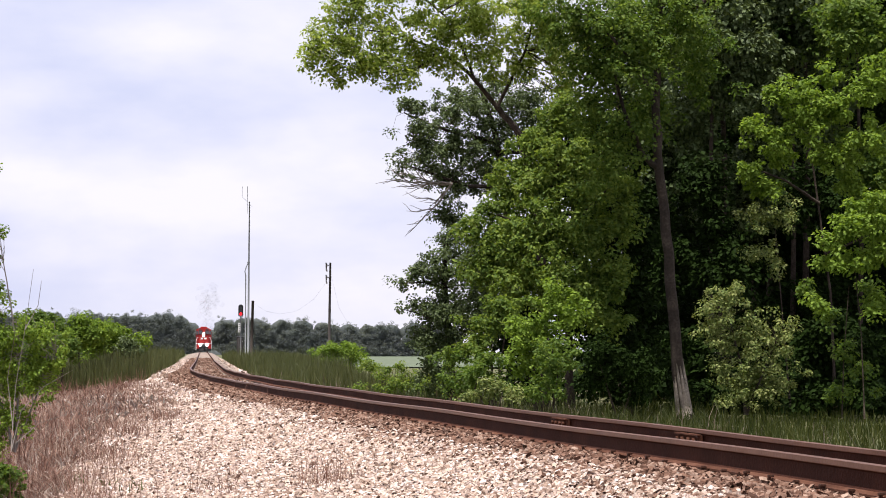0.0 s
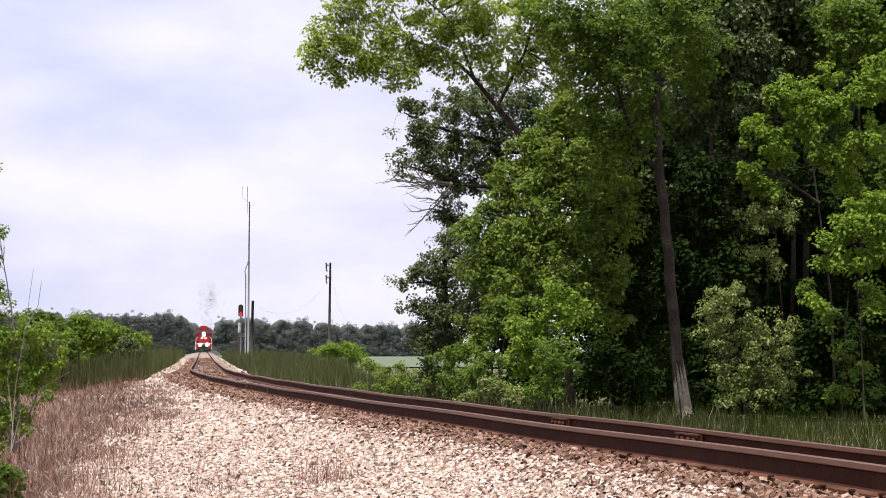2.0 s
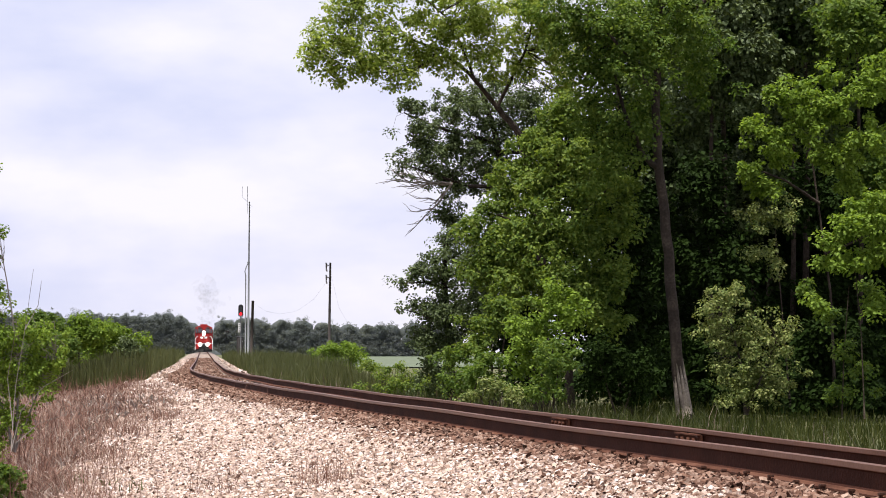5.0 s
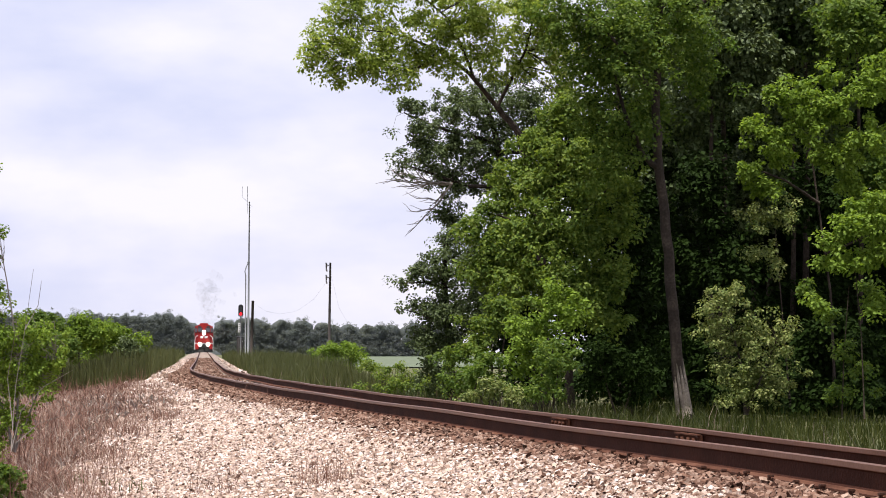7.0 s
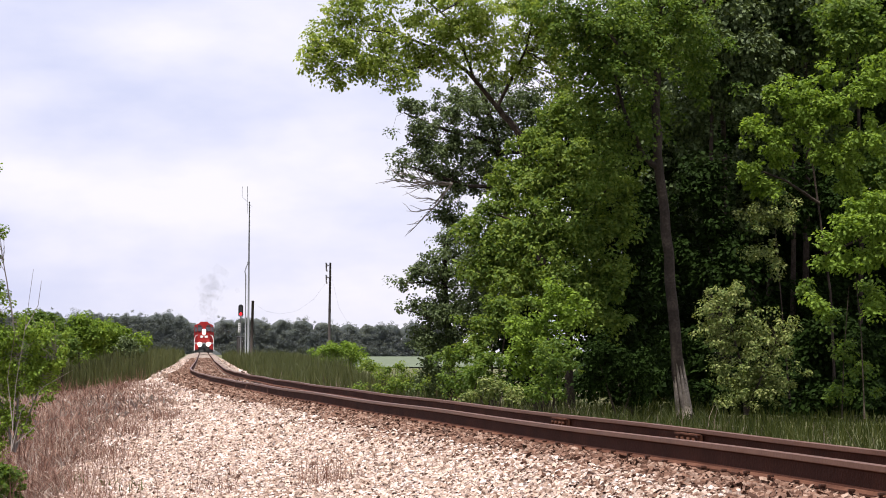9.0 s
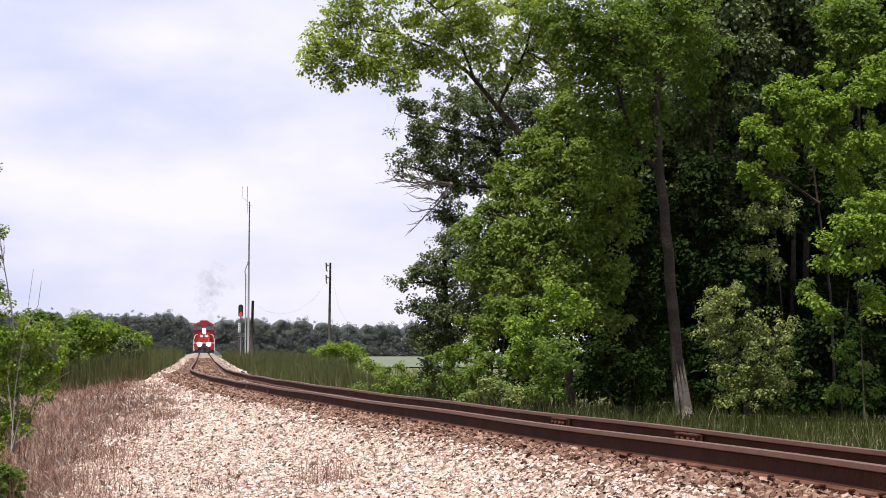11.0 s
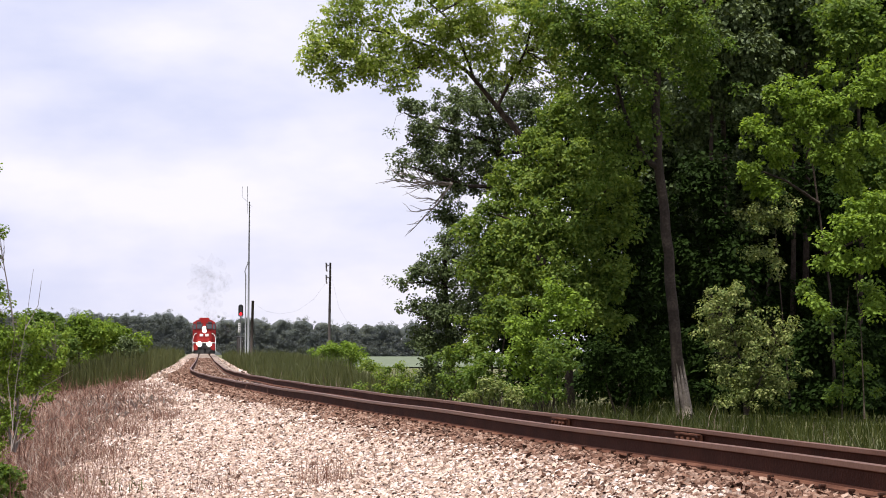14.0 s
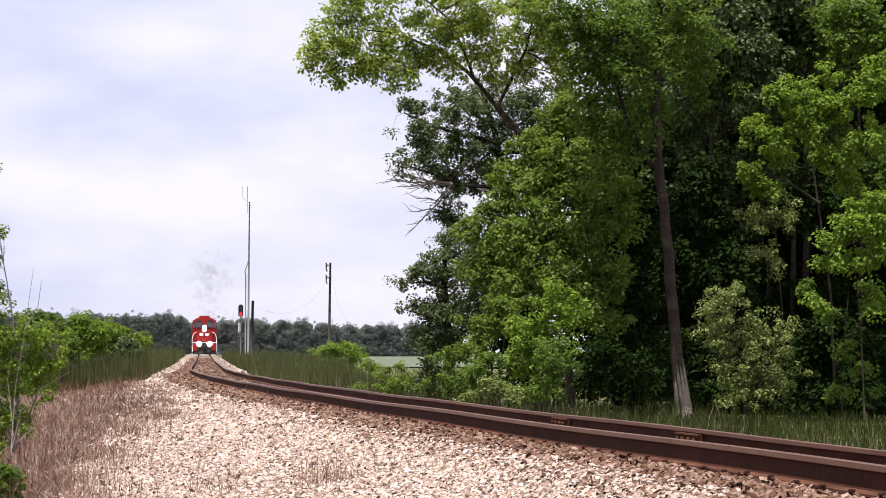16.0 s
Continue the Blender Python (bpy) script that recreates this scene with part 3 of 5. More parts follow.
# ---------------------------------------------------------------- woods and shrubs
def woods_edge():
    tree("leaning_tree", "tall leaning tree with pale flaking, sun-toned bark at its foot", "tree",
         [([(6.37, 64, -1.06), (6.16, 64, 0.48), (5.96, 64, 3.31), (5.7, 64, 5.55), (5.62, 64, 7.34), (5.71, 64, 9.44), (6.01, 64, 11.85)], 0.17, 0.085),
          ([(5.7, 64, 5.55), (5.3, 63.8, 5.83), (4.76, 63.5, 6.99), (4.46, 63.5, 8.18)], 0.09, 0.03),
          ([(5.65, 64, 7.34), (4.94, 63, 8.27), (4.03, 62.5, 9.24)], 0.08, 0.03),
          ([(5.71, 64, 9.14), (6.92, 63.5, 9.97), (8.05, 63, 10.79)], 0.08, 0.03)],
         [(4.06, 63, 9.01, 1.17, 1.03), (5.09, 63, 8.57, 0.88, 1.17), (4.09, 63.5, 7.14, 0.74, 0.89), (4.83, 63.5, 6.25, 0.66, 0.66), (4.31, 63.5, 5.51, 0.59, 0.59), (3.18, 63, 9.45, 1.03, 0.88),
          (6.03, 63.5, 9.52, 1.03, 1.18), (6.72, 64.5, 8.45, 0.9, 0.9), (3.77, 63, 7.98, 0.81, 0.73), (5.51, 64.5, 7.09, 0.68, 0.9), (4.95, 64, 9.97, 0.74, 0.39)],
         0.115, "leaf_mid", 11, 11, "bark_leaning", 0.2, 11, twiggy=1.2)
    lean = bpy.data.objects["leaning_tree"]
    rng = random.Random(17)
    # paler strips round the foot carry the sunlit patch in their colour
    for k in range(16):
        a = 2 * math.pi * k / 16 + rng.uniform(-0.15, 0.15)
        z0, z1 = -1.05 + rng.uniform(0, 0.15), rng.uniform(-0.35, 0.6)
        pts = []
        for q in range(5):
            z = z0 + (z1 - z0) * q / 4
            r = np.interp(z, [-1.06, -0.63, 0.48], [0.19, 0.158, 0.142])
            x = np.interp(z, [-1.06, 0.48], [6.37, 6.16])
            pts.append(Vector((x + r * math.cos(a), 64 + r * math.sin(a), z)) - lean.location)
        tube("foot_bark", pts, [0.06, 0.056, 0.05, 0.04, 0.012], "bark_foot", lean, "pale flaking bark at the foot, with sunlight in its colour", 6)
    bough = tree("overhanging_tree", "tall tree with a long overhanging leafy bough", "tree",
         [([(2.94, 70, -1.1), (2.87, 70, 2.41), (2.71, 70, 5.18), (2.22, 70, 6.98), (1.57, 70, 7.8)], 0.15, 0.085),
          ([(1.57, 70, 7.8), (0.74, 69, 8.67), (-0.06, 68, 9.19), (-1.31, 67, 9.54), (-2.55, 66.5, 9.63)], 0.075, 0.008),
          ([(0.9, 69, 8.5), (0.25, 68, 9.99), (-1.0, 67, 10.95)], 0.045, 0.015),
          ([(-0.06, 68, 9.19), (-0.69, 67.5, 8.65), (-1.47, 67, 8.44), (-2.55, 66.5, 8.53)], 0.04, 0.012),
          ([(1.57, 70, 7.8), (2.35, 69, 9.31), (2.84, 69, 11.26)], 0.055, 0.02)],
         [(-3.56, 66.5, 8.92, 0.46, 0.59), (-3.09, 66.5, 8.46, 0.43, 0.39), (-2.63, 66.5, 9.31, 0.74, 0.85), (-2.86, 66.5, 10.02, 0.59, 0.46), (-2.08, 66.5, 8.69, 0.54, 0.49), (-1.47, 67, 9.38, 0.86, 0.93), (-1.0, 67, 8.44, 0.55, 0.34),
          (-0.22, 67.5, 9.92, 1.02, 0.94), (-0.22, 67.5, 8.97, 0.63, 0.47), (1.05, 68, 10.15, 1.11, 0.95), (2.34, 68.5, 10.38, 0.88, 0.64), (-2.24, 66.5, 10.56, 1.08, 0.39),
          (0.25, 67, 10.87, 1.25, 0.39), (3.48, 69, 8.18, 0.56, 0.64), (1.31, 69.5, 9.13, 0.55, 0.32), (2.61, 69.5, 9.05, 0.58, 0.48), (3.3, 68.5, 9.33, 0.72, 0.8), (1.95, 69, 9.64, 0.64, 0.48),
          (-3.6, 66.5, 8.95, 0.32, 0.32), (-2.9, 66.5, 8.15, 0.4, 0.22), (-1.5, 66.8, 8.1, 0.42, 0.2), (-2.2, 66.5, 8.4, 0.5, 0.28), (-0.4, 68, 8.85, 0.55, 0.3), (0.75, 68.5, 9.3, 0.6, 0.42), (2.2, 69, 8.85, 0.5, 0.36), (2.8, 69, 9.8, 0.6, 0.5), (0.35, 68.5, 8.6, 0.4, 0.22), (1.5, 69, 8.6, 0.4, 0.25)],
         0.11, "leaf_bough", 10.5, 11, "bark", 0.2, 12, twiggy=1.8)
    tree("grey_green_tree", "dark grey-green tree with dead lower twigs", "tree",
         [([(2.13, 76, -1.16), (2.05, 76, 2.55), (1.97, 76, 5.56), (1.7, 76, 7.33), (1.17, 76, 9.11)], 0.14, 0.08),
          ([(1.97, 76, 5.91), (0.8, 75, 5.85), (-0.24, 74.5, 6.16), (-1.28, 74, 6.47)], 0.07, 0.02),
          ([(1.7, 76, 7.33), (0.63, 75, 7.42), (-0.42, 74.5, 7.73), (-1.19, 74, 8.03)], 0.07, 0.02),
          ([(1.88, 76, 6.98), (3.1, 75.5, 6.94), (3.95, 75, 6.98)], 0.07, 0.03)],
         [(-0.97, 74, 8.11, 0.41, 0.55), (-0.67, 74, 7.42, 0.65, 0.52), (-1.19, 74, 6.47, 0.38, 0.41), (-0.5, 74, 6.64, 0.77, 0.52), (0.28, 75, 8.3, 0.96, 0.73), (0.28, 75, 7.25, 0.96, 0.78), (1.34, 75.5, 8.35, 0.97, 1.05),
          (1.52, 76, 7.07, 0.8, 0.8), (2.59, 76, 8.4, 0.97, 1.06), (0.28, 75, 6.2, 0.87, 0.52), (0.19, 75, 5.32, 0.49, 0.61), (0.1, 75, 4.62, 0.38, 0.52), (1.17, 76, 6.09, 0.71, 0.71),
          (3.16, 77, 7.42, 1.07, 1.07)],
         0.1, "leaf_dark", 14, 11, "bark", 0.165, 13, twiggy=1.8)
    tree("vine_draped_tree", "dark vine-draped tree at the wood's corner", "tree",
         [([(0.27, 72, -0.97), (0.18, 72, 1.11), (0.02, 72, 2.79), (0.1, 72, 4.13)], 0.16, 0.06),
          ([(0.07, 72, 2.62), (-0.57, 71.5, 2.77), (-1.3, 71, 2.73)], 0.04, 0.012),
          ([(0.18, 72, 1.45), (-0.48, 71.5, 1.78), (-1.14, 71, 1.97)], 0.04, 0.012)],
         [(-0.15, 71.5, 3.19, 0.63, 0.7), (-0.73, 71.5, 3.02, 0.47, 0.37), (-1.19, 71, 2.76, 0.33, 0.18), (0.02, 71.5, 2.03, 0.8, 0.75), (-0.65, 71.5, 1.98, 0.57, 0.27), (-0.15, 71.5, 0.95, 0.7, 0.75), (-0.32, 71.5, 0.03, 0.67, 0.58),
          (0.77, 72, 3.12, 0.75, 1.0), (0.94, 72, 1.62, 0.84, 1.0), (0.27, 72, 4.13, 0.47, 0.5), (-0.65, 71.5, 1.19, 0.37, 0.5), (1.32, 70, 2.57, 0.73, 0.65), (1.48, 70, 3.46, 0.65, 0.57), (1.07, 70, 1.75, 0.65, 0.65)],
         0.095, "leaf_dark", 17, 11, "bark", 0.16, 14, twiggy=1.2)
    tree("broad_green_tree", "broad fresh green tree in full leaf", "tree",
         [([(3.46, 66, -1.03), (3.39, 66, 1.7), (3.17, 66, 4.15), (3.09, 66, 6.31)], 0.13, 0.04),
          ([(3.32, 66, 2.92), (2.23, 65.5, 4.13), (1.45, 65, 4.41)], 0.07, 0.02),
          ([(3.2, 66, 3.85), (4.06, 65.5, 4.74), (4.48, 65, 5.16)], 0.07, 0.02)],
         [(3.09, 66, 7.01, 0.49, 0.54), (2.48, 66, 6.39, 0.64, 0.49), (3.3, 65.5, 5.96, 0.91, 0.76), (1.86, 66, 5.54, 0.58, 0.46), (2.53, 65.5, 5.05, 0.91, 0.76), (1.48, 66, 4.69, 0.69, 0.54), (0.94, 66, 4.0, 0.55, 0.54),
          (1.77, 65.5, 3.82, 0.91, 0.69), (2.97, 65, 3.8, 1.06, 0.83), (3.91, 65.5, 5.05, 0.76, 0.84), (3.87, 65, 3.65, 0.68, 0.76), (1.17, 66, 3.08, 0.69, 0.61), (2.21, 65, 2.66, 0.91, 0.68), (3.24, 64.5, 2.5, 0.75, 0.68),
          (3.35, 66.5, 7.29, 0.46, 0.46), (4.6, 64.8, 4.1, 0.6, 0.55), (4.85, 64.8, 5.2, 0.45, 0.5), (4.45, 64.5, 2.9, 0.55, 0.55), (4.25, 64.6, 1.75, 0.65, 0.8), (3.85, 64.6, 2.4, 0.6, 0.6)],
         0.11, "leaf_bright", 17, 13, "bark", 0.18, 15)
    # undergrowth
    shrub = (((1.24, 62, 1.71, 0.65, 0.46), (1.67, 62, 1.85, 0.5, 0.36), (0.88, 62, 1.06, 0.5, 0.43)), ((2.18, 60, 1.19, 0.67, 0.63), (2.87, 60, 1.61, 0.7, 0.7), (2.04, 60, 0.5, 0.63, 0.56)),
             ((0.92, 60, 0.29, 0.7, 0.5), (0.44, 61, -0.08, 0.5, 0.4), (0.23, 62, 0.49, 0.43, 0.43)), ((2.78, 58, 0.5, 0.67, 0.57), (2.3, 58, -0.1, 0.67, 0.38)), ((3.98, 62, 0.49, 0.65, 0.72), (4.98, 62, 0.2, 0.58, 0.72)), ((-1.56, 80, -0.05, 0.84, 0.33), (-2.42, 84, 0.16, 0.59, 0.27), (-0.69, 76, -0.24, 0.62, 0.39), (-1.53, 70, -0.28, 0.98, 0.2)), ((1.4, 57, -0.22, 0.66, 0.29), (0.87, 57, -0.29, 0.46, 0.21)))
    look_of = (("leaf_bright", 0.11), ("leaf_yellow", 0.11), ("leaf_mid", 0.1), ("leaf_mid", 0.1), ("leaf_deep", 0.11), ("leaf_bright", 0.09), ("leaf_pale", 0.09))
    for k, (ls, (mat, size)) in enumerate(zip(shrub, look_of)):
        x, y = sum(l[0] for l in ls) / len(ls), ls[0][1]
        foot = (x, y, float(ground_height(x - centre(y), y)))
        tree("shrub", "leafy green shrub at the foot of the wood", "shrub",
             [([foot, (l[0] * 0.5 + x * 0.5, l[1], (foot[2] + l[2]) / 2), (l[0], l[1], l[2])], 0.04, 0.012) for l in ls],
             list(ls), size * 0.9, mat, 16, 12, "bark", 0.14, 30 + k, group="shrubs along the wood's edge")
    tree("pale_bush", "pale grey-green bush with fine sunlit leaves", "shrub",
         [([(7.22, 58, -0.77), (7.15, 58, 0.23), (6.82, 58, 1.58)], 0.05, 0.015), ([(7.22, 58, -0.77), (7.62, 58, 0.23), (7.97, 58, 1.04)], 0.04, 0.012)],
         [(6.62, 58, 1.78, 0.49, 0.54), (7.09, 58, 1.99, 0.47, 0.43), (6.55, 58, 1.04, 0.47, 0.54), (7.22, 58, 1.04, 0.74, 0.67), (7.97, 58, 0.97, 0.47, 0.61), (6.95, 58, 0.23, 0.74, 0.54), (7.89, 58, 0.1, 0.67, 0.54), (7.35, 58, -0.37, 0.94, 0.3)],
         0.072, "leaf_pale", 17, 12, "bark", 0.12, 21, twiggy=0.8)
    tree("pale_sapling", "thin sapling with pale olive leaves", "tree",
         [([(9.44, 66, -0.98), (9.22, 66, 1.7), (9.01, 66, 4.46)], 0.025, 0.01)],
         [(8.56, 65.5, 4.28, 0.64, 0.49), (9.32, 65.5, 4.51, 0.49, 0.53), (8.48, 65.5, 3.52, 0.55, 0.46), (9.01, 65.5, 3.21, 0.46, 0.38)], 0.085, "leaf_pale", 9, 11, "bark", 0.16, 22)
    tree("maple_tree", "young maple tree with bright drooping leaves", "tree",
         [([(10.82, 67, -1.06), (10.69, 67, 2.33), (10.24, 67, 5.77), (9.94, 67, 7.65)], 0.045, 0.015), ([(10.39, 67, 4.83), (9.32, 66, 5.39), (8.49, 65.5, 5.66)], 0.05, 0.015),
          ([(10.57, 67, 3.43), (11.38, 65.5, 3.82)], 0.05, 0.015)],
         [(8.96, 65.5, 7.73, 0.43, 0.27), (9.65, 65.5, 7.8, 0.58, 0.37), (8.34, 65.5, 6.85, 0.34, 0.24), (8.95, 65.5, 6.5, 0.64, 0.43), (9.87, 65.5, 7.04, 0.69, 0.53), (10.64, 65.5, 7.34, 0.61, 0.58), (8.26, 65.5, 5.66, 0.43, 0.37),
          (8.71, 65.5, 5.2, 0.61, 0.34), (10.63, 65.5, 6.12, 0.69, 0.49), (9.17, 66, 6.0, 0.46, 0.37), (10.42, 66, 8.24, 0.43, 0.25), (11.46, 65, 6.53, 0.6, 0.53), (11.01, 66, 5.23, 0.46, 0.38), (11.55, 65, 7.9, 0.6, 0.76)],
         0.12, "leaf_yellow", 13, 12, "bark", 0.135, 23)
    tree("maple_sapling", "low maple sapling with sunlit yellow-green leaves", "tree",
         [([(10.39, 60, -0.92), (10.33, 60, 1.05), (10.14, 60, 3.29)], 0.018, 0.008)],
         [(9.58, 60, 3.43, 0.39, 0.35), (10.14, 60, 3.84, 0.53, 0.63), (10.7, 60, 4.12, 0.56, 0.56), (9.72, 60, 2.87, 0.56, 0.25), (10.56, 60, 3.01, 0.63, 0.49), (9.29, 60, 1.82, 0.22, 0.22), (10.69, 60, 1.89, 0.42, 0.36)],
         0.12, "leaf_yellow", 13, 12, "bark", 0.15, 24)
    # leaf_mid in place of leaf_yellow: the darker leaf colour gives the shade
    tree("maple_sapling", "low maple sapling with dim green leaves, shade in their colour", "tree",
         [([(10.0, 61, -0.92), (10.05, 61, 0.6), (10.2, 61, 2.4)], 0.018, 0.008)],
         [(9.7, 61, 1.55, 0.24, 0.26), (10.1, 61, 0.8, 0.3, 0.3), (9.95, 61, -0.3, 0.36, 0.26), (10.5, 61, 2.4, 0.3, 0.3), (9.15, 61, 2.25, 0.2, 0.2), (10.55, 61, 0.1, 0.3, 0.4)],
         0.11, "leaf_mid", 12, 11, "bark", 0.15, 25)
    # the shaded inside of the wood; leaf_deep holds part of that shade in its colour
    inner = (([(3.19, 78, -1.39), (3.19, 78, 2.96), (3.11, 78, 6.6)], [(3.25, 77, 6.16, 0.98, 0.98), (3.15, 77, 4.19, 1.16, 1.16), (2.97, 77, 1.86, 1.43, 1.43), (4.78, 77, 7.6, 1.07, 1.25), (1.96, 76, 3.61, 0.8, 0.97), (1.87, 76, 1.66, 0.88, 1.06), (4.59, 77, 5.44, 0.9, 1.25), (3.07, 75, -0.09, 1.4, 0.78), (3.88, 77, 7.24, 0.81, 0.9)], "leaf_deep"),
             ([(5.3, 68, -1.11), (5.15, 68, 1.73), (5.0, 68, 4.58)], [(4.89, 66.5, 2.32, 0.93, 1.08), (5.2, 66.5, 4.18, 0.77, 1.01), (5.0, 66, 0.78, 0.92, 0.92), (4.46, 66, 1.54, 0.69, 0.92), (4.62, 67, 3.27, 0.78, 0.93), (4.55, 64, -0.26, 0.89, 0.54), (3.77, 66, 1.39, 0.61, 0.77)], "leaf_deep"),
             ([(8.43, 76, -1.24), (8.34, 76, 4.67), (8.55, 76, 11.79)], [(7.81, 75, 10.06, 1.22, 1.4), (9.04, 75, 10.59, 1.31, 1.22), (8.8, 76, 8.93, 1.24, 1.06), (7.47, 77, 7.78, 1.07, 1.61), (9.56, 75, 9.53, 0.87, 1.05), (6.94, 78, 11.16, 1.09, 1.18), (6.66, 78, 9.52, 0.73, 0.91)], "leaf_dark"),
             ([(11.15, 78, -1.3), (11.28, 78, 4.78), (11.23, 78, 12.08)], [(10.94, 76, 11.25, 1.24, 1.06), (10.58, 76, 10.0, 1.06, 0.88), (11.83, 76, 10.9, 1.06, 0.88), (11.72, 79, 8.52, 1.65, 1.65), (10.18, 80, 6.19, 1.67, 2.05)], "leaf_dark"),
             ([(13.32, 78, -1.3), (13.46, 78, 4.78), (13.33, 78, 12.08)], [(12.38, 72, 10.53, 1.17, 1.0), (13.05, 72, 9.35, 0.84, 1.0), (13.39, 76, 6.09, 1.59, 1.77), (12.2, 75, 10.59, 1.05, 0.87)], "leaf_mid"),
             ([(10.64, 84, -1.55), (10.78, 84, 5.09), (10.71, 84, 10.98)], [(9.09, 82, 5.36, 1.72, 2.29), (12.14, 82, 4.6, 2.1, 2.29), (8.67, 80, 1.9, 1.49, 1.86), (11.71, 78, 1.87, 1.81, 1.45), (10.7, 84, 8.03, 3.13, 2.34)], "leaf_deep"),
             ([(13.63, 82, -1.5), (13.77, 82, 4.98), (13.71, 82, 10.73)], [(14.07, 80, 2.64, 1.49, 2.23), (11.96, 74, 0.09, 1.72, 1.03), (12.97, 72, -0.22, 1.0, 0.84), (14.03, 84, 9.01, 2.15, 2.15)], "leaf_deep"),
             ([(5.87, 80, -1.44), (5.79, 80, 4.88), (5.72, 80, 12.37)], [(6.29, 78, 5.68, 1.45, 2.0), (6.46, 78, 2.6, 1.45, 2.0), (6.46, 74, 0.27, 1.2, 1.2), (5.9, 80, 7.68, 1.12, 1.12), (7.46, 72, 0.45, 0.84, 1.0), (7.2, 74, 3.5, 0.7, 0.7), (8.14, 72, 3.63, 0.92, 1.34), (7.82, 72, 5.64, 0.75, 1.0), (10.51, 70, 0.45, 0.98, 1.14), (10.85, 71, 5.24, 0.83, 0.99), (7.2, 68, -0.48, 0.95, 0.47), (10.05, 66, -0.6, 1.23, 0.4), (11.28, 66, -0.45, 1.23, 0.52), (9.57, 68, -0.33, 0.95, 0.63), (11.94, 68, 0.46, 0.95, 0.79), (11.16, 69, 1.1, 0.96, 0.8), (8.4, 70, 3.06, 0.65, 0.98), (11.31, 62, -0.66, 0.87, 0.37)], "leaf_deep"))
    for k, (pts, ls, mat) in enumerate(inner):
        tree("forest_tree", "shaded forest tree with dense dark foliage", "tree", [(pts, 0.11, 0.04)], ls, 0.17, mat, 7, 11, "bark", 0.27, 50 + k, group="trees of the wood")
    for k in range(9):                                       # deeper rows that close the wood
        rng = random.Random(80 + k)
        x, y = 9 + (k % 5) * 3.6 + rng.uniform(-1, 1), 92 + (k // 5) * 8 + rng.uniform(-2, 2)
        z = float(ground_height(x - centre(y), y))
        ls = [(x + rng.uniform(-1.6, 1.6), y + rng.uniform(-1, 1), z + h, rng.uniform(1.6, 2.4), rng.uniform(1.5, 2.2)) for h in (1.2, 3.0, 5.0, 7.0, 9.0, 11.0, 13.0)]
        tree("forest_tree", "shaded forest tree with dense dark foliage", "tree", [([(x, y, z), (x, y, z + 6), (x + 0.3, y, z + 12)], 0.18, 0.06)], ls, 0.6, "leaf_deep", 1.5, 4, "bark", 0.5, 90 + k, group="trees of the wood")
    # high canopy added above the view, and undergrowth, to keep the wood's inside dark
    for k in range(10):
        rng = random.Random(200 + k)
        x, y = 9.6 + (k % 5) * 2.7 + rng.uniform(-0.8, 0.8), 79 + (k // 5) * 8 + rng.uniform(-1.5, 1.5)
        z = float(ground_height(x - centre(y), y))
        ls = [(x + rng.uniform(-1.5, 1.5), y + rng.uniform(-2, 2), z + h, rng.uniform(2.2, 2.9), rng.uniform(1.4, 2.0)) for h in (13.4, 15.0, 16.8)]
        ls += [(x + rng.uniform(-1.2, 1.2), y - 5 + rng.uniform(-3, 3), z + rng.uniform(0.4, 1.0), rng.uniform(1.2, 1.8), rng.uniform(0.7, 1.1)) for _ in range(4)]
        tree("forest_tree", "tall forest tree added for shade, its canopy out of view", "tree", [([(x, y, z), (x + 0.2, y, z + 8), (x, y, z + 16)], 0.13, 0.05)], ls, 0.42, "leaf_deep", 1.8, 5, "bark", 0.4, 210 + k, group="trees of the wood")
    return bough


def dead_twigs():
    rng = random.Random(5)
    root = new("dead_branch")
    base = Vector((0.28, 74, 5.86))
    root.location = base

    def fork(p, d, length, r, depth):
        pts, q = [p], p
        for _ in range(4):
            d = (d + Vector((rng.uniform(-0.3, 0.3), rng.uniform(-0.2, 0.2), rng.uniform(-0.22, 0.3)))).normalized()
            q = q + d * (length / 4)
            pts.append(q)
        tube_into(bm, pts, [r, r * 0.85, r * 0.7, r * 0.55, r * 0.4], 5)
        if depth:
            for k in (1, 2, 3, 4):
                s = Vector((rng.uniform(-0.7, 0.2), rng.uniform(-0.4, 0.4), rng.uniform(-0.7, 0.8)))
                fork(pts[k], (d + s).normalized(), length * rng.uniform(0.45, 0.65), r * 0.55, depth - 1)
    for d, length, r in (((-1, 0, -0.28), 1.3, 0.042), ((-0.8, 0, -0.85), 1.3, 0.042), ((-1, 0, 0.2), 1.25, 0.036), ((-0.95, 0, -0.05), 1.35, 0.04)):
        bm = bmesh.new()
        fork(Vector((0, 0, 0)), Vector(d).normalized(), length, r, 2)
        part("twig", bm, "dead", root)
    tagged(root, "bare dead branch with fine grey twigs", "branch")


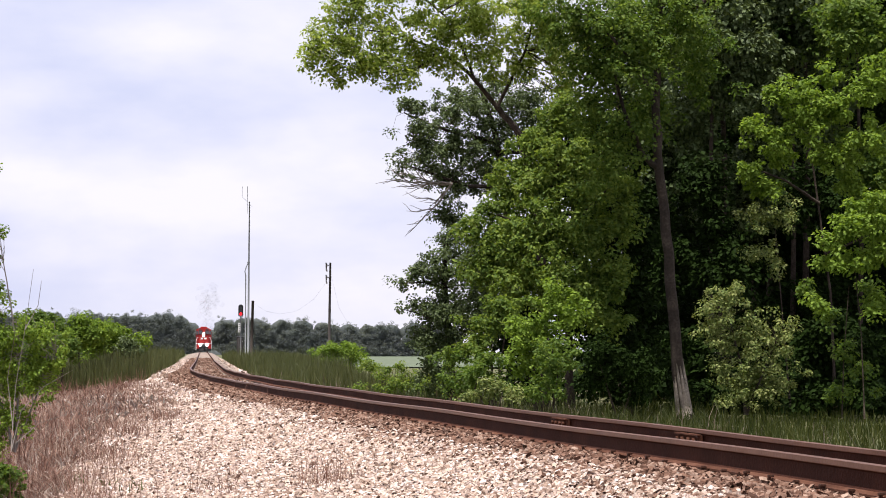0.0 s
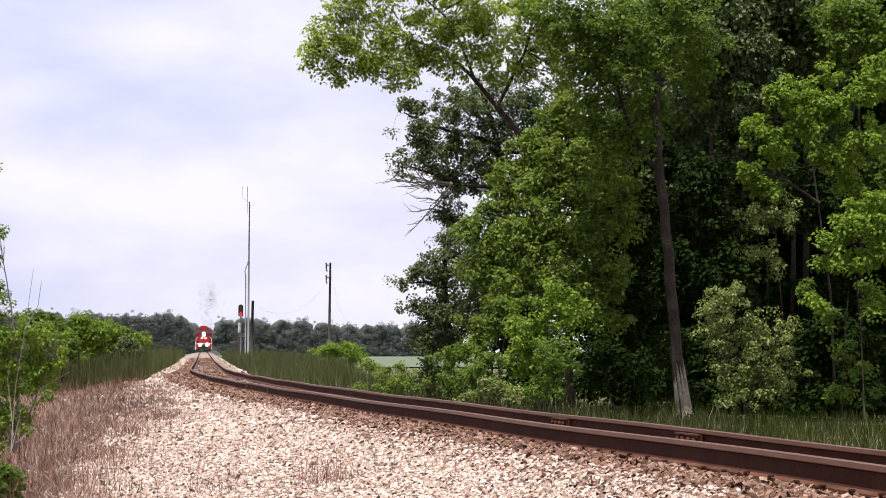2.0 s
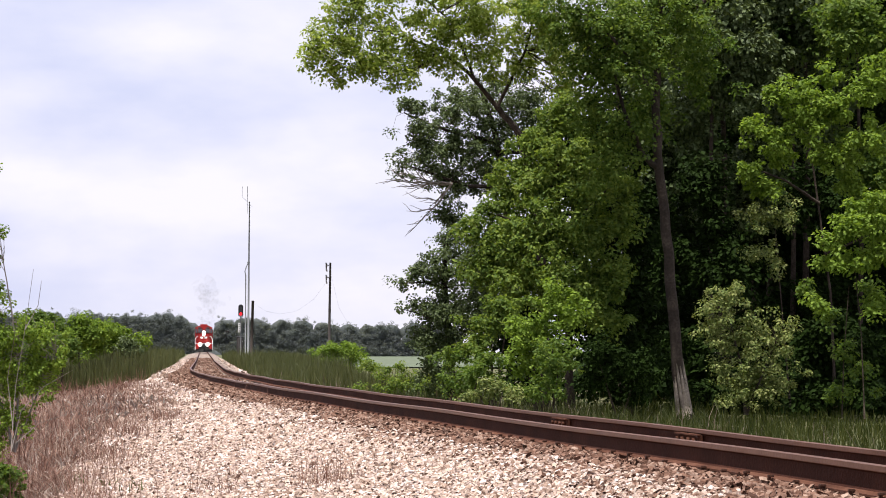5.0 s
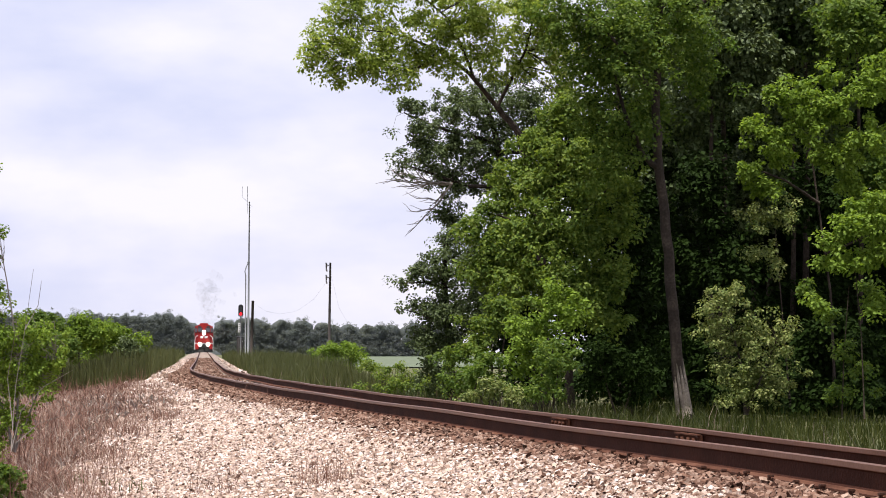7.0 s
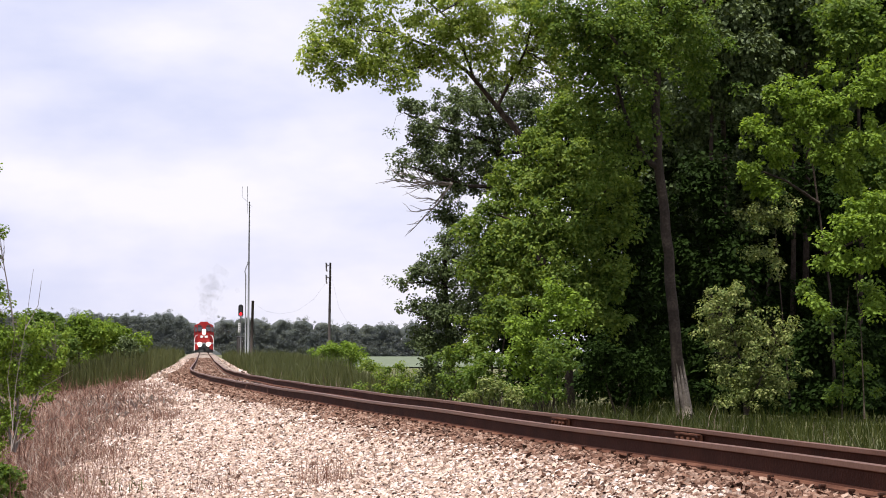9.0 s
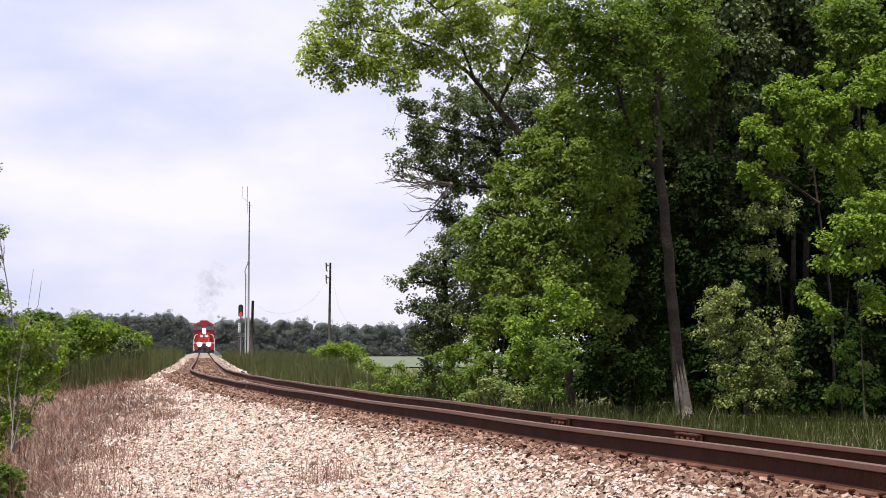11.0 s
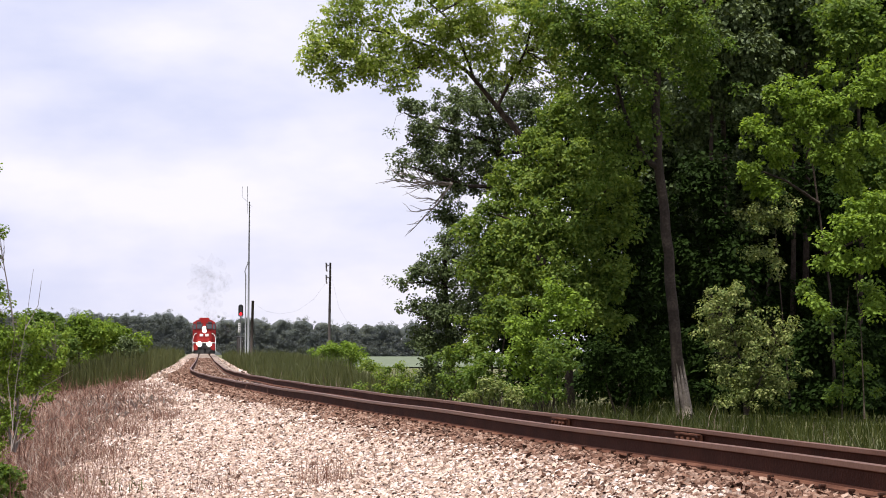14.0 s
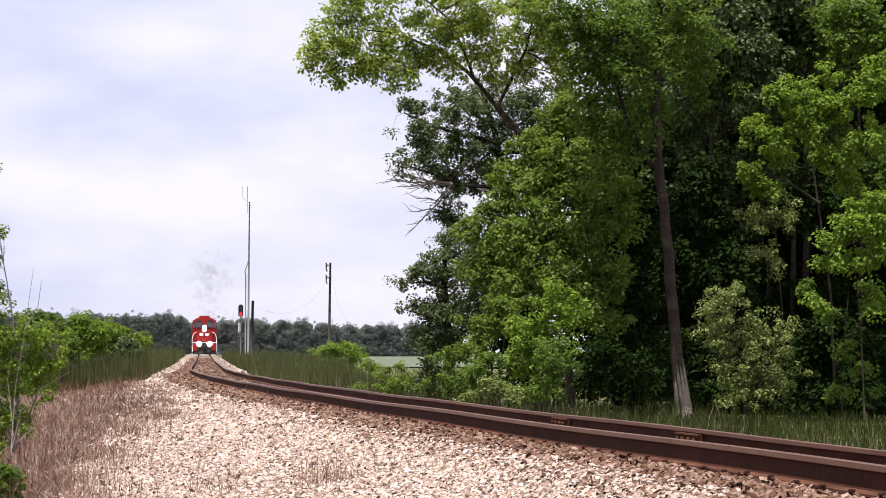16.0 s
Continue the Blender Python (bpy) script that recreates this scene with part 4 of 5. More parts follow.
def left_side():
    tree("verge_shrub", "tangled green shrub beside the dry verge", "shrub",
         [([(-5.63, 32, -0.58), (-5.57, 32, 0.46), (-5.69, 32, 1.35), (-5.8, 32, 1.95)], 0.02, 0.006), ([(-5.63, 32, -0.58), (-5.31, 32, 0.24), (-5.09, 32, 0.76)], 0.018, 0.006), ([(-5.63, 32, -0.58), (-5.98, 32, 0.61), (-6.06, 32, 1.8)], 0.025, 0.008)],
         [(-5.88, 32, 1.91, 0.13, 0.12), (-5.91, 32, 1.43, 0.27, 0.27), (-5.68, 32, 0.98, 0.27, 0.26), (-5.37, 32, 0.98, 0.25, 0.19), (-5.12, 32, 0.72, 0.25, 0.24), (-5.82, 32, -0.35, 0.18, 0.3), (-5.6, 32, -0.17, 0.25, 0.19), (-5.27, 32, 0.5, 0.27, 0.18), (-5.64, 32, 0.54, 0.37, 0.3), (-5.38, 32, 0.24, 0.31, 0.22), (-5.87, 32, 0.76, 0.33, 0.37), (-5.75, 32, 0.02, 0.22, 0.22), (-6.0, 32, 3.14, 0.13, 0.07), (-6.01, 32, 2.77, 0.15, 0.06), (-6.03, 32, 2.25, 0.21, 0.22)],
         0.045, "leaf_yellow", 72, 9, "dead", 0.06, 61, twiggy=0.6)
    stems = new("bare_saplings")
    stems.location = (-5.32, 30, -0.49)
    for pts in (((0, 0, 0), (0.05, 0, 0.8), (0.16, 0, 1.5), (0.26, 0, 2.25)), ((0, 0, 0), (0.12, 0, 0.5), (0.4, 0, 0.8), (0.75, 0, 1.0)), ((0.02, 0, 0.3), (-0.05, 0, 0.9), (0.06, 0, 1.6)), ((0.16, 0, 1.5), (0.32, 0, 1.8), (0.36, 0, 2.1)), ((0.05, 0, 0.1), (0.35, 0, 0.35), (0.8, 0, 0.5))):
        tube("stem", pts, [0.006 - 0.004 * i / (len(pts) - 1) for i in range(len(pts))], "dead", stems, sides=5)
    tagged(stems, "bare grey sapling stems rising from the verge", "sapling")
    tree("low_shrub", "small green shrub at the verge's foot", "shrub",
         [([(-4.39, 24, -0.83), (-4.36, 24, -0.58), (-4.31, 24, -0.41)], 0.012, 0.004)], [(-4.33, 24, -0.52, 0.18, 0.15), (-4.42, 24, -0.69, 0.2, 0.13), (-4.25, 24, -0.69, 0.11, 0.09)], 0.045, "leaf_mid", 190, 10, "dead", 0.04, 62)
    for k, (ls, mat) in enumerate(((((-15.72, 105, 1.89, 0.44, 0.39), (-16.08, 105, 1.28, 0.83, 0.49), (-15.11, 105, 1.58, 0.78, 0.59)), "leaf_yellow"), (((-14.71, 108, 1.48, 0.85, 0.5), (-15.16, 108, 1.0, 1.11, 0.45), (-13.65, 108, 1.15, 0.65, 0.35)), "leaf_yellow"),
                                   (((-13.44, 104, 1.09, 0.31, 0.29), (-13.34, 104, 0.75, 0.44, 0.29)), "leaf_dark"), (((-16.25, 100, 1.61, 0.93, 0.58), (-16.83, 100, 1.96, 0.7, 0.47)), "leaf_mid"), (((-14.88, 95, 0.9, 0.88, 0.62), (-15.76, 95, 0.79, 0.88, 0.66)), "leaf_mid"))):
        x, y, z = ls[0][:3]
        foot = (x, y, float(ground_height(x - centre(y), y)))
        tree("verge_shrub", "leafy green shrub behind the tall grass bank", "shrub", [([foot, (x, y, (z + foot[2]) / 2), (x, y, z)], 0.05, 0.02)], list(ls), 0.13, mat, 22, 11, "bark", 0.17, 63 + k, group="shrubs behind the grass bank")
    tree("field_bush", "rounded green bush at the field's edge", "shrub",
         [([(-8.12, 190, -1.01), (-8.12, 190, -0.04), (-8.21, 190, 0.84)], 0.12, 0.05)],
         [(-8.12, 190, 0.84, 1.41, 0.75), (-9.23, 190, 0.4, 1.06, 0.66), (-7.02, 190, 0.49, 0.97, 0.8), (-8.21, 190, -0.26, 1.86, 0.71)], 0.16, "leaf_yellow", 7, 13, "bark", 0.24, 71)


def far_woods():
    """Two belts of woods beyond the field, with haze put into their colour."""
    rng = np.random.default_rng(3)

    def belt(label, xs, tops, y):
        bm = bmesh.new()
        high = []
        for x in np.arange(xs[0], xs[-1], 3.3):
            top = np.interp(x, xs, tops) - 0.5 + rng.uniform(-0.9, 0.5)
            for k, h in enumerate(np.arange(top - 2.0, -2.5, -2.7)):
                c = Vector((x + rng.uniform(-1.5, 1.5), y + rng.uniform(-0.8, 0.8) - 0.5 * k, h))
                rx, rz = rng.uniform(2.2, 3.2), rng.uniform(2.2, 3.2)
                high.append((*c, rx, rz))
                for v in bmesh.ops.create_icosphere(bm, subdivisions=2, radius=1.0)["verts"]:
                    q = v.co * 2.2 + c
                    w = 1.05 + 0.2 * noise.noise(q) + 0.16 * noise.noise(q * 2.7) + 0.1 * noise.noise(q * 6.1)
                    v.co = c + Vector((0, 2.0, -0.9)) + Vector((v.co.x * rx * 1.15, v.co.y * 1.2, v.co.z * rz * 0.92)) * w
        for f in bm.faces:
            f.smooth = True
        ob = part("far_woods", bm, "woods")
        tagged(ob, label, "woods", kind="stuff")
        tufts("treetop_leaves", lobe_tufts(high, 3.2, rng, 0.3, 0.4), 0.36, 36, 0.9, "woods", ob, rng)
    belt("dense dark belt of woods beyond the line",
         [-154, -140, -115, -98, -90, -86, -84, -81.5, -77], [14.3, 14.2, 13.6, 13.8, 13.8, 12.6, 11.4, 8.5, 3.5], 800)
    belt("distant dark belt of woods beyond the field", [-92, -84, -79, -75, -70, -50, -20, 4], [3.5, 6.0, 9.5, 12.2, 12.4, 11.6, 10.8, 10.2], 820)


BOUGH = woods_edge()
dead_twigs()
left_side()
far_woods()

# ---------------------------------------------------------------- the track
def rails():
    track = new("railway_track")
    prof = [(-0.0365, -0.002), (-0.03, 0.0), (0.03, 0.0), (0.0365, -0.004), (0.0365, -0.034), (0.03, -0.04), (0.0095, -0.05), (0.009, -0.145), (0.02, -0.158), (0.076, -0.172), (0.076, -0.186),
            (-0.076, -0.186), (-0.076, -0.172), (-0.02, -0.158), (-0.009, -0.145), (-0.0095, -0.05), (-0.03, -0.04), (-0.0365, -0.034)]
    ys = np.concatenate([np.arange(6, 60, 0.5), np.arange(60, 180, 2), np.arange(180, 640, 8)])
    k = len(prof)
    for side in (-1, 1):
        s = slope(ys)
        norm = 1 / np.sqrt(1 + s * s)
        top = level(ys) + (cant(ys) if side < 0 else 0) + 0.006 * np.sin(ys * 0.53 + side) * (ys < 120)
        v = []
        for u, z in prof:
            o = (side * GAUGE + u)
            v.append(np.stack([centre(ys) + o * norm, ys - o * s * norm, top + z], -1))
        v = np.stack(v, 1).reshape(-1, 3)
        i = np.arange(len(ys) - 1)[:, None] * k
        j = np.arange(k)[None]
        q = np.stack([i + j, i + k + j, i + k + (j + 1) % k, i + (j + 1) % k], -1).reshape(-1, 4)
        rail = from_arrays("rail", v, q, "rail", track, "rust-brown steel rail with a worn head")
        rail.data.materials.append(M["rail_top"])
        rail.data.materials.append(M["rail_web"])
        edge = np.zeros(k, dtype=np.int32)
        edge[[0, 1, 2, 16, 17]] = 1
        # web faces get the darker colour that holds the head's shade
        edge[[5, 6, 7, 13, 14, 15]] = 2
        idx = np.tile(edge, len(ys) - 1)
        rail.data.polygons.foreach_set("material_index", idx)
    tagged(track, "rust-brown curved railway track on wooden ties", "track", kind="structure")
    return track


def along(y, u, z):
    """A pose on the track: u to the right of its centre line, z above the low rail."""
    s = float(slope(y))
    n = math.sqrt(1 + s * s)
    return pose(float(centre(y)) + u / n, y - u * s / n, float(level(y)) + z, 0, 0, math.degrees(math.atan(-s)))


def fittings(track):
    bm = bmesh.new()
    box(bm, (0, 0, 0), (2.6, 0.23, 0.17), 0.012)
    tie = part("tie", bm, "tie", track)
    bm = bmesh.new()
    box(bm, (0, 0, 0), (0.36, 0.19, 0.022), 0.004)
    plate = part("tie_plate", bm, "rail", track)
    bm = bmesh.new()
    box(bm, (0, 0, 0.01), (0.042, 0.034, 0.016), 0.004)
    box(bm, (0.008, 0, -0.02), (0.018, 0.018, 0.06))
    spike = part("spike", bm, "spike", track)
    bm = bmesh.new()
    box(bm, (0, 0, 0), (0.168, 0.02, 0.016), 0.003)
    box(bm, (0.082, 0, 0.008), (0.014, 0.05, 0.016), 0.003)
    box(bm, (-0.082, 0, 0.008), (0.014, 0.05, 0.016), 0.003)
    anchor = part("rail_anchor", bm, "spike", track)

    def put(ob, m):
        c = ob.copy()
        scene.collection.objects.link(c)
        c.matrix_basis = m
        return c
    rng = random.Random(4)
    verts, quads = [], []
    for k in range(480):
        y = 13.7 + 0.5 * k
        lean = CANT * (1 - min(max((y - YA) / (YB - YA), 0), 1))
        m = along(y + rng.uniform(-0.03, 0.03), rng.uniform(-0.04, 0.04), -0.325 + lean / 2) @ pose(0, 0, 0, 0, math.degrees(lean / 1.51), rng.uniform(-1.5, 1.5))
        if k < 240:
            put(tie, m)
        else:
            for c in CUBE:
                verts.append(m @ Vector((c[0] * 2.6, c[1] * 0.23, c[2] * 0.17)))
            quads.append(CUBE_F + (len(verts) - 8))
        for side in (-1, 1):
            z = lean if side < 0 else 0.0
            if k < 110:
                put(plate, along(y, side * GAUGE, z - 0.198))
            if k < 70:
                for edge, turn in ((-1, 0), (1, 180)):
                    if side > 0 and edge > 0:
                        continue
                    put(spike, along(y + edge * 0.05 + rng.uniform(-0.02, 0.02), side * GAUGE + edge * 0.088, z - 0.178 + rng.uniform(0, 0.02)) @ pose(0, 0, 0, 0, 0, turn + 180 + rng.uniform(-8, 8)))
            if k < 100 and side < 0:
                for e in (-0.135, 0.135):
                    put(anchor, along(y + e, side * GAUGE, z - 0.196))
    for ob in (tie, plate, spike, anchor):
        bpy.data.objects.remove(ob)
    tagged(from_arrays("far_ties", [tuple(v) for v in verts], np.concatenate(quads), "tie", track), kind="stuff")
    # bolted joint bars on the inner face of the low rail, and one further on
    for y, side in ((23.23, 1), (28.6, 1)):
        bar = new("joint_bar")
        bar.parent = track
        bar.matrix_basis = along(y, side * GAUGE, 0.0)
        bm = bmesh.new()
        box(bm, (-0.036, 0, -0.096), (0.036, 0.78, 0.1), 0.008)
        box(bm, (-0.066, 0, -0.146), (0.064, 0.78, 0.022), 0.006)
        box(bm, (-0.06, 0, -0.05), (0.052, 0.78, 0.02), 0.006)
        body = part("bar", bm, "rail", bar)
        for o in (-0.28, -0.1, 0.1, 0.28):
            disc("bolt", (-0.075, o, -0.098), 0.024, 0.05, "rail", bar, "x", 6)
        tagged(bar, "bolted rusty rail joint bar")


TRACK = rails()
fittings(TRACK)


# ---------------------------------------------------------------- signal, masts and poles
def signal():
    x, y, z = (-20.38, 245, 0.81)
    z = float(ground_height(x - centre(y), y))
    root = new("railway_signal")
    root.location = (x, y, z)
    top = (-20.39, 245, 4.8)[2] - z
    tube("mast", [(0, 0, 0), (0, 0, top + 0.1)], 0.065, "steel", root)
    boxed("base", (0, 0, 0.08), (0.5, 0.5, 0.3), "steel", root, 0.02)
    bm = bmesh.new()
    box(bm, (0, -0.1, top), (0.5, 0.05, 0.95), 0.02)
    bmesh.ops.create_cone(bm, cap_ends=True, segments=20, radius1=0.25, radius2=0.25, depth=0.05, matrix=Matrix.Translation((0, -0.1, top + 0.42)) @ Matrix.Rotation(radians(90), 4, "X"))
    head = part("signal_head", bm, "black", root, "black signal target board with a lit red lamp")
    for k, h in enumerate((0.3, 0.0, -0.28)):
        bm = bmesh.new()
        pts = [(math.cos(a) * 0.13, math.sin(a) * 0.13) for a in [radians(-20 + 220 * i / 10) for i in range(11)]]
        for (xa, za), (xb, zb) in zip(pts, pts[1:]):
            f = [bm.verts.new(p) for p in ((xa, -0.12, top + h + za), (xb, -0.12, top + h + zb), (xb, -0.4, top + h + zb), (xa, -0.4, top + h + za))]
            bm.faces.new(f)
        bmesh.ops.solidify(bm, geom=bm.faces[:], thickness=0.01)
        part("hood", bm, "black", head)
        disc("lens", (0, -0.14, top + h), 0.12 if k < 2 else 0.155, 0.03, "glass" if k < 2 else "red_lamp", head, label="lit red signal lens" if k == 2 else "")
    boxed("ladder_rail", (-0.2, 0.15, top / 2), (0.03, 0.03, top), "steel", root)
    boxed("ladder_rail", (0.2, 0.15, top / 2), (0.03, 0.03, top), "steel", root)
    for i in range(12):
        boxed("rung", (0, 0.15, 0.3 + i * (top - 0.4) / 12), (0.4, 0.025, 0.025), "steel", root)
    board = boxed("number_board", (-0.15, -0.1, (-20.56, 245, 3.14)[2] - z), (0.24, 0.03, 0.95), "white", root, 0.01, "white number board with dark bars")
    for i in range(4):
        boxed("bar", (-0.15, -0.12, (-20.56, 245, 3.14)[2] - z + 0.33 - i * 0.22), (0.12, 0.012, 0.11), "black", board)
    tagged(root, "trackside railway signal showing a red light", "signal")
    # equipment case
    x, y, z = (-20.61, 247, 1.67)
    g = float(ground_height(x - centre(y), y))
    case = new("signal_case")
    case.location = (x, y, g)
    h = z + 0.55 - g
    boxed("body", (0, 0, h / 2), (0.62, 0.6, h), "pole_grey", case, 0.03)
    boxed("roof", (0, 0, h + 0.03), (0.7, 0.7, 0.07), "steel", case, 0.02)
    boxed("door", (0, -0.36, h / 2 + 0.05), (0.52, 0.03, h - 0.3), "pole_grey", case, 0.01)
    disc("lamp", (0.2, -0.34, h - 0.45), 0.09, 0.05, "white", case)
    tagged(case, "grey metal signal equipment case by the track", "equipment case")


def masts():
    x, y, z = (-20.04, 250, 0.81)
    g = float(ground_height(x - centre(y), y))
    root = new("radio_mast")
    root.location = (x, y, g)
    tops = [(-19.98, 250, 16.17)[2] - g, (-20.04, 250, 17.75)[2] - g, (-20.01, 250, 9.88)[2] - g]
    tube("mast", [(0, 0, 0), (0.05, 0, tops[2]), (0.1, 0, tops[0])], [0.13, 0.09, 0.06], "steel", root)
    tube("antenna", [(-0.1, 0, tops[0] - 1.3), (-0.12, 0, tops[1])], 0.025, "steel", root, sides=6)
    tube("whip_antenna", [(-0.65, 0, tops[0] + 0.4), (-0.65, 0, tops[1])], 0.018, "steel", root, sides=6)
    tube("antenna_arm", [(0.1, 0, tops[0] - 0.2), (-0.65, 0, tops[0] + 0.45)], 0.015, "steel", root, sides=6)
    tube("antenna_arm", [(0.4, 0, tops[0] - 0.5), (-0.2, 0, tops[0] - 0.3)], 0.02, "steel", root, sides=6)
    low = (-20.24, 250, 8.54)[2] - g
    tube("conduit", [(-0.28, -0.1, 0), (-0.26, -0.1, low), (-0.35, -0.1, low + 0.4), (-0.2, -0.05, tops[2] - 0.4), (0.04, 0, tops[2])], [0.07, 0.065, 0.05, 0.05, 0.04], "steel", root)
    boxed("bracket", (0.02, 0, tops[2]), (0.28, 0.2, 0.12), "steel", root, 0.02)
    tagged(root, "tall grey steel radio mast with whip antennas", "mast")
    x, y, z = (-18.9, 240, 0.81)
    g = float(ground_height(x - centre(y), y))
    pole = new("wooden_pole")
    pole.location = (x, y, g)
    tube("shaft", [(-0.05, 0, 0), (0.12, 0, (-18.86, 240, 5.72)[2] - g)], [0.17, 0.14], "pole", pole)
    disc("cap", (0.12, 0, (-18.86, 240, 5.72)[2] - g), 0.15, 0.04, "pole", pole, "z")
    tagged(pole, "short dark tarred wooden pole beside the mast", "pole")
    x, y, z = (-10.79, 230, -0.21)
    g = float(ground_height(x - centre(y), y))
    pole = new("utility_pole")
    pole.location = (x, y, g)
    t = (-10.7, 230, 9.15)[2] - g
    tube("shaft", [(0, 0, 0), (0.05, 0, t * 0.5), (0.12, 0, t)], [0.16, 0.13, 0.1], "pole_grey", pole)
    for h in (t - 0.45, t - 1.6):
        tube("bracket", [(0.1, 0, h + 0.1), (-0.12, 0, h + 0.2), (-0.3, 0, h + 0.3)], 0.035, "pole_grey", pole, sides=6)
        tube("insulator", [(-0.3, 0, h + 0.45), (-0.24, 0, h + 0.2), (-0.27, 0, h - 0.15), (-0.2, 0, h - 0.4)], [0.05, 0.1, 0.06, 0.09], "pole_grey", pole)
    tagged(pole, "weathered wooden utility pole with insulators", "pole")
    wires = (([(-18.86, 240, 5.61), (-17.38, 238, 4.68), (-15.86, 236, 4.37), (-14.09, 234, 4.61), (-12.36, 232, 5.71), (-11.02, 230, 7.28)], 0.005),
             ([(-10.7, 230, 8.35), (-9.2, 215, 4.6), (-7.39, 200, 2.24)], 0.005))
    for pts, r in wires:
        tagged(tube("overhead_wire", pts, r, "pole", sides=5), "thin sagging overhead wire between poles", "wire")


signal()
masts()

def loose_stones():
    """The nearest single stones, on a few shared meshes."""
    bed = bpy.data.objects["ballast_bed"]
    rng = random.Random(23)
    shapes = []
    for k in range(8):
        bm = bmesh.new()
        bmesh.ops.create_icosphere(bm, subdivisions=1, radius=0.5)
        for v in bm.verts:
            v.co = Vector((v.co.x * rng.uniform(0.8, 1.3), v.co.y * rng.uniform(0.7, 1.1), v.co.z * rng.uniform(0.55, 0.8)))
        shapes.append(part("stone", bm, "stone_piece", bed))
    for k in range(300):
        y = rng.uniform(20.0, 29.0)
        u = -rng.uniform(1.7, 5.0)
        size = rng.uniform(0.04, 0.068)
        ob = shapes[k] if k < 8 else shapes[k % 8].copy()
        if k >= 8:
            scene.collection.objects.link(ob)
        z = float(bed_height(u, y)) + size * 0.32
        ob.matrix_basis = pose(float(centre(y)) + u, y, z, rng.uniform(-20, 20), rng.uniform(-20, 20), rng.uniform(0, 360)) @ Matrix.Scale(size, 4)


loose_stones()


# ---------------------------------------------------------------- the locomotive
def prism(name, outline, ya, yb, mat, parent, label="", bevel=0.0):
    """A closed outline of (x, z) drawn out along y."""
    bm = bmesh.new()
    a = [bm.verts.new((x, ya, z)) for x, z in outline]
    b = [bm.verts.new((x, yb, z)) for x, z in outline]
    bm.faces.new(a)
    bm.faces.new(list(reversed(b)))
    for i in range(len(a)):
        j = (i + 1) % len(a)
        bm.faces.new((a[i], b[i], b[j], a[j]))
    bmesh.ops.recalc_face_normals(bm, faces=bm.faces[:])
    if bevel:
        bmesh.ops.bevel(bm, geom=bm.edges[:], offset=bevel, segments=2, affect="EDGES")
    return part(name, bm, mat, parent, label)


def locomotive():
    """Front at y = 0, body behind it; z from the rail's top."""
    t = new("locomotive")
    boxed("underframe", (0, 11.2, 1.3), (2.7, 21.6, 0.42), "black", t, 0.03)
    boxed("walkway", (0, 11.2, 1.55), (3.05, 21.4, 0.08), "black", t)
    boxed("sill_stripe", (0, 0.45, 1.56), (3.0, 0.06, 0.1), "white", t, 0.01, "white stripe along the front sill")
    # pilot and snow plough
    prism("pilot", [(-1.4, 0.55), (1.4, 0.55), (1.45, 1.5), (-1.45, 1.5)], 0.0, 0.35, "black", t, bevel=0.03)
    for x in (-1, 1):
        boxed("pilot_panel", (x * 1.12, -0.02, 1.0), (0.56, 0.06, 0.86), "red", t, 0.02, "red painted pilot panel")
    bm = bmesh.new()
    vs = [bm.verts.new(p) for p in ((-1.4, -0.05, 0.12), (0, -0.55, 0.12), (1.4, -0.05, 0.12), (1.4, 0.1, 0.75), (0, -0.2, 0.75), (-1.4, 0.1, 0.75))]
    bm.faces.new((vs[0], vs[1], vs[4], vs[5])), bm.faces.new((vs[1], vs[2], vs[3], vs[4]))
    bmesh.ops.solidify(bm, geom=bm.faces[:], thickness=0.04)
    part("plough", bm, "black", t)
    boxed("coupler", (0, -0.35, 0.88), (0.3, 0.75, 0.34), "black", t, 0.06)
    # nose, cab and hood
    prism("nose", [(-0.95, 1.58), (0.95, 1.58), (0.95, 2.95), (0.75, 3.12), (-0.75, 3.12), (-0.95, 2.95)], 0.9, 2.6, "red", t, bevel=0.06)
    prism("cab", [(-1.5, 1.58), (1.5, 1.58), (1.52, 3.9), (1.15, 4.45), (0.6, 4.66), (-0.6, 4.66), (-1.15, 4.45), (-1.52, 3.9)], 2.2, 5.2, "red", t, bevel=0.05)
    for x in (-1, 1):
        for a, w, z in ((0.62, 0.74, 3.74), (1.27, 0.34, 3.68)):
            bm = bmesh.new()
            box(bm, (0, 0, 0), (w, 0.06, 0.66), 0.02, Matrix.Translation((x * a, 2.14, z)) @ Matrix.Rotation(radians(-14), 4, "X"))
            pane = part("windscreen", bm, "glass", t, "cab windscreen that mirrors the sky")
            for dz in (-0.36, 0.36):
                bm = bmesh.new()
                box(bm, (0, 0, dz), (w + 0.1, 0.1, 0.06), 0.01, Matrix.Translation((x * a, 2.15, z)) @ Matrix.Rotation(radians(-14), 4, "X"))
                part("window_frame", bm, "black", pane)
        boxed("side_window", (x * 1.53, 3.7, 3.6), (0.05, 1.3, 0.6), "glass", t, 0.02)
        boxed("number_box", (x * 0.7, 2.17, 4.24), (0.5, 0.08, 0.2), "glass", t, 0.02)
    prism("hood", [(-0.9, 1.58), (0.9, 1.58), (0.9, 3.95), (0.6, 4.2), (-0.6, 4.2), (-0.9, 3.95)], 5.2, 15.5, "red", t, bevel=0.04)
    prism("radiator", [(-0.95, 1.58), (0.95, 1.58), (1.5, 3.7), (1.5, 4.45), (-1.5, 4.45), (-1.5, 3.7)], 15.5, 21.5, "red", t, bevel=0.04)
    boxed("exhaust_stack", (0, 11.5, 4.32), (0.9, 1.3, 0.35), "black", t, 0.05)
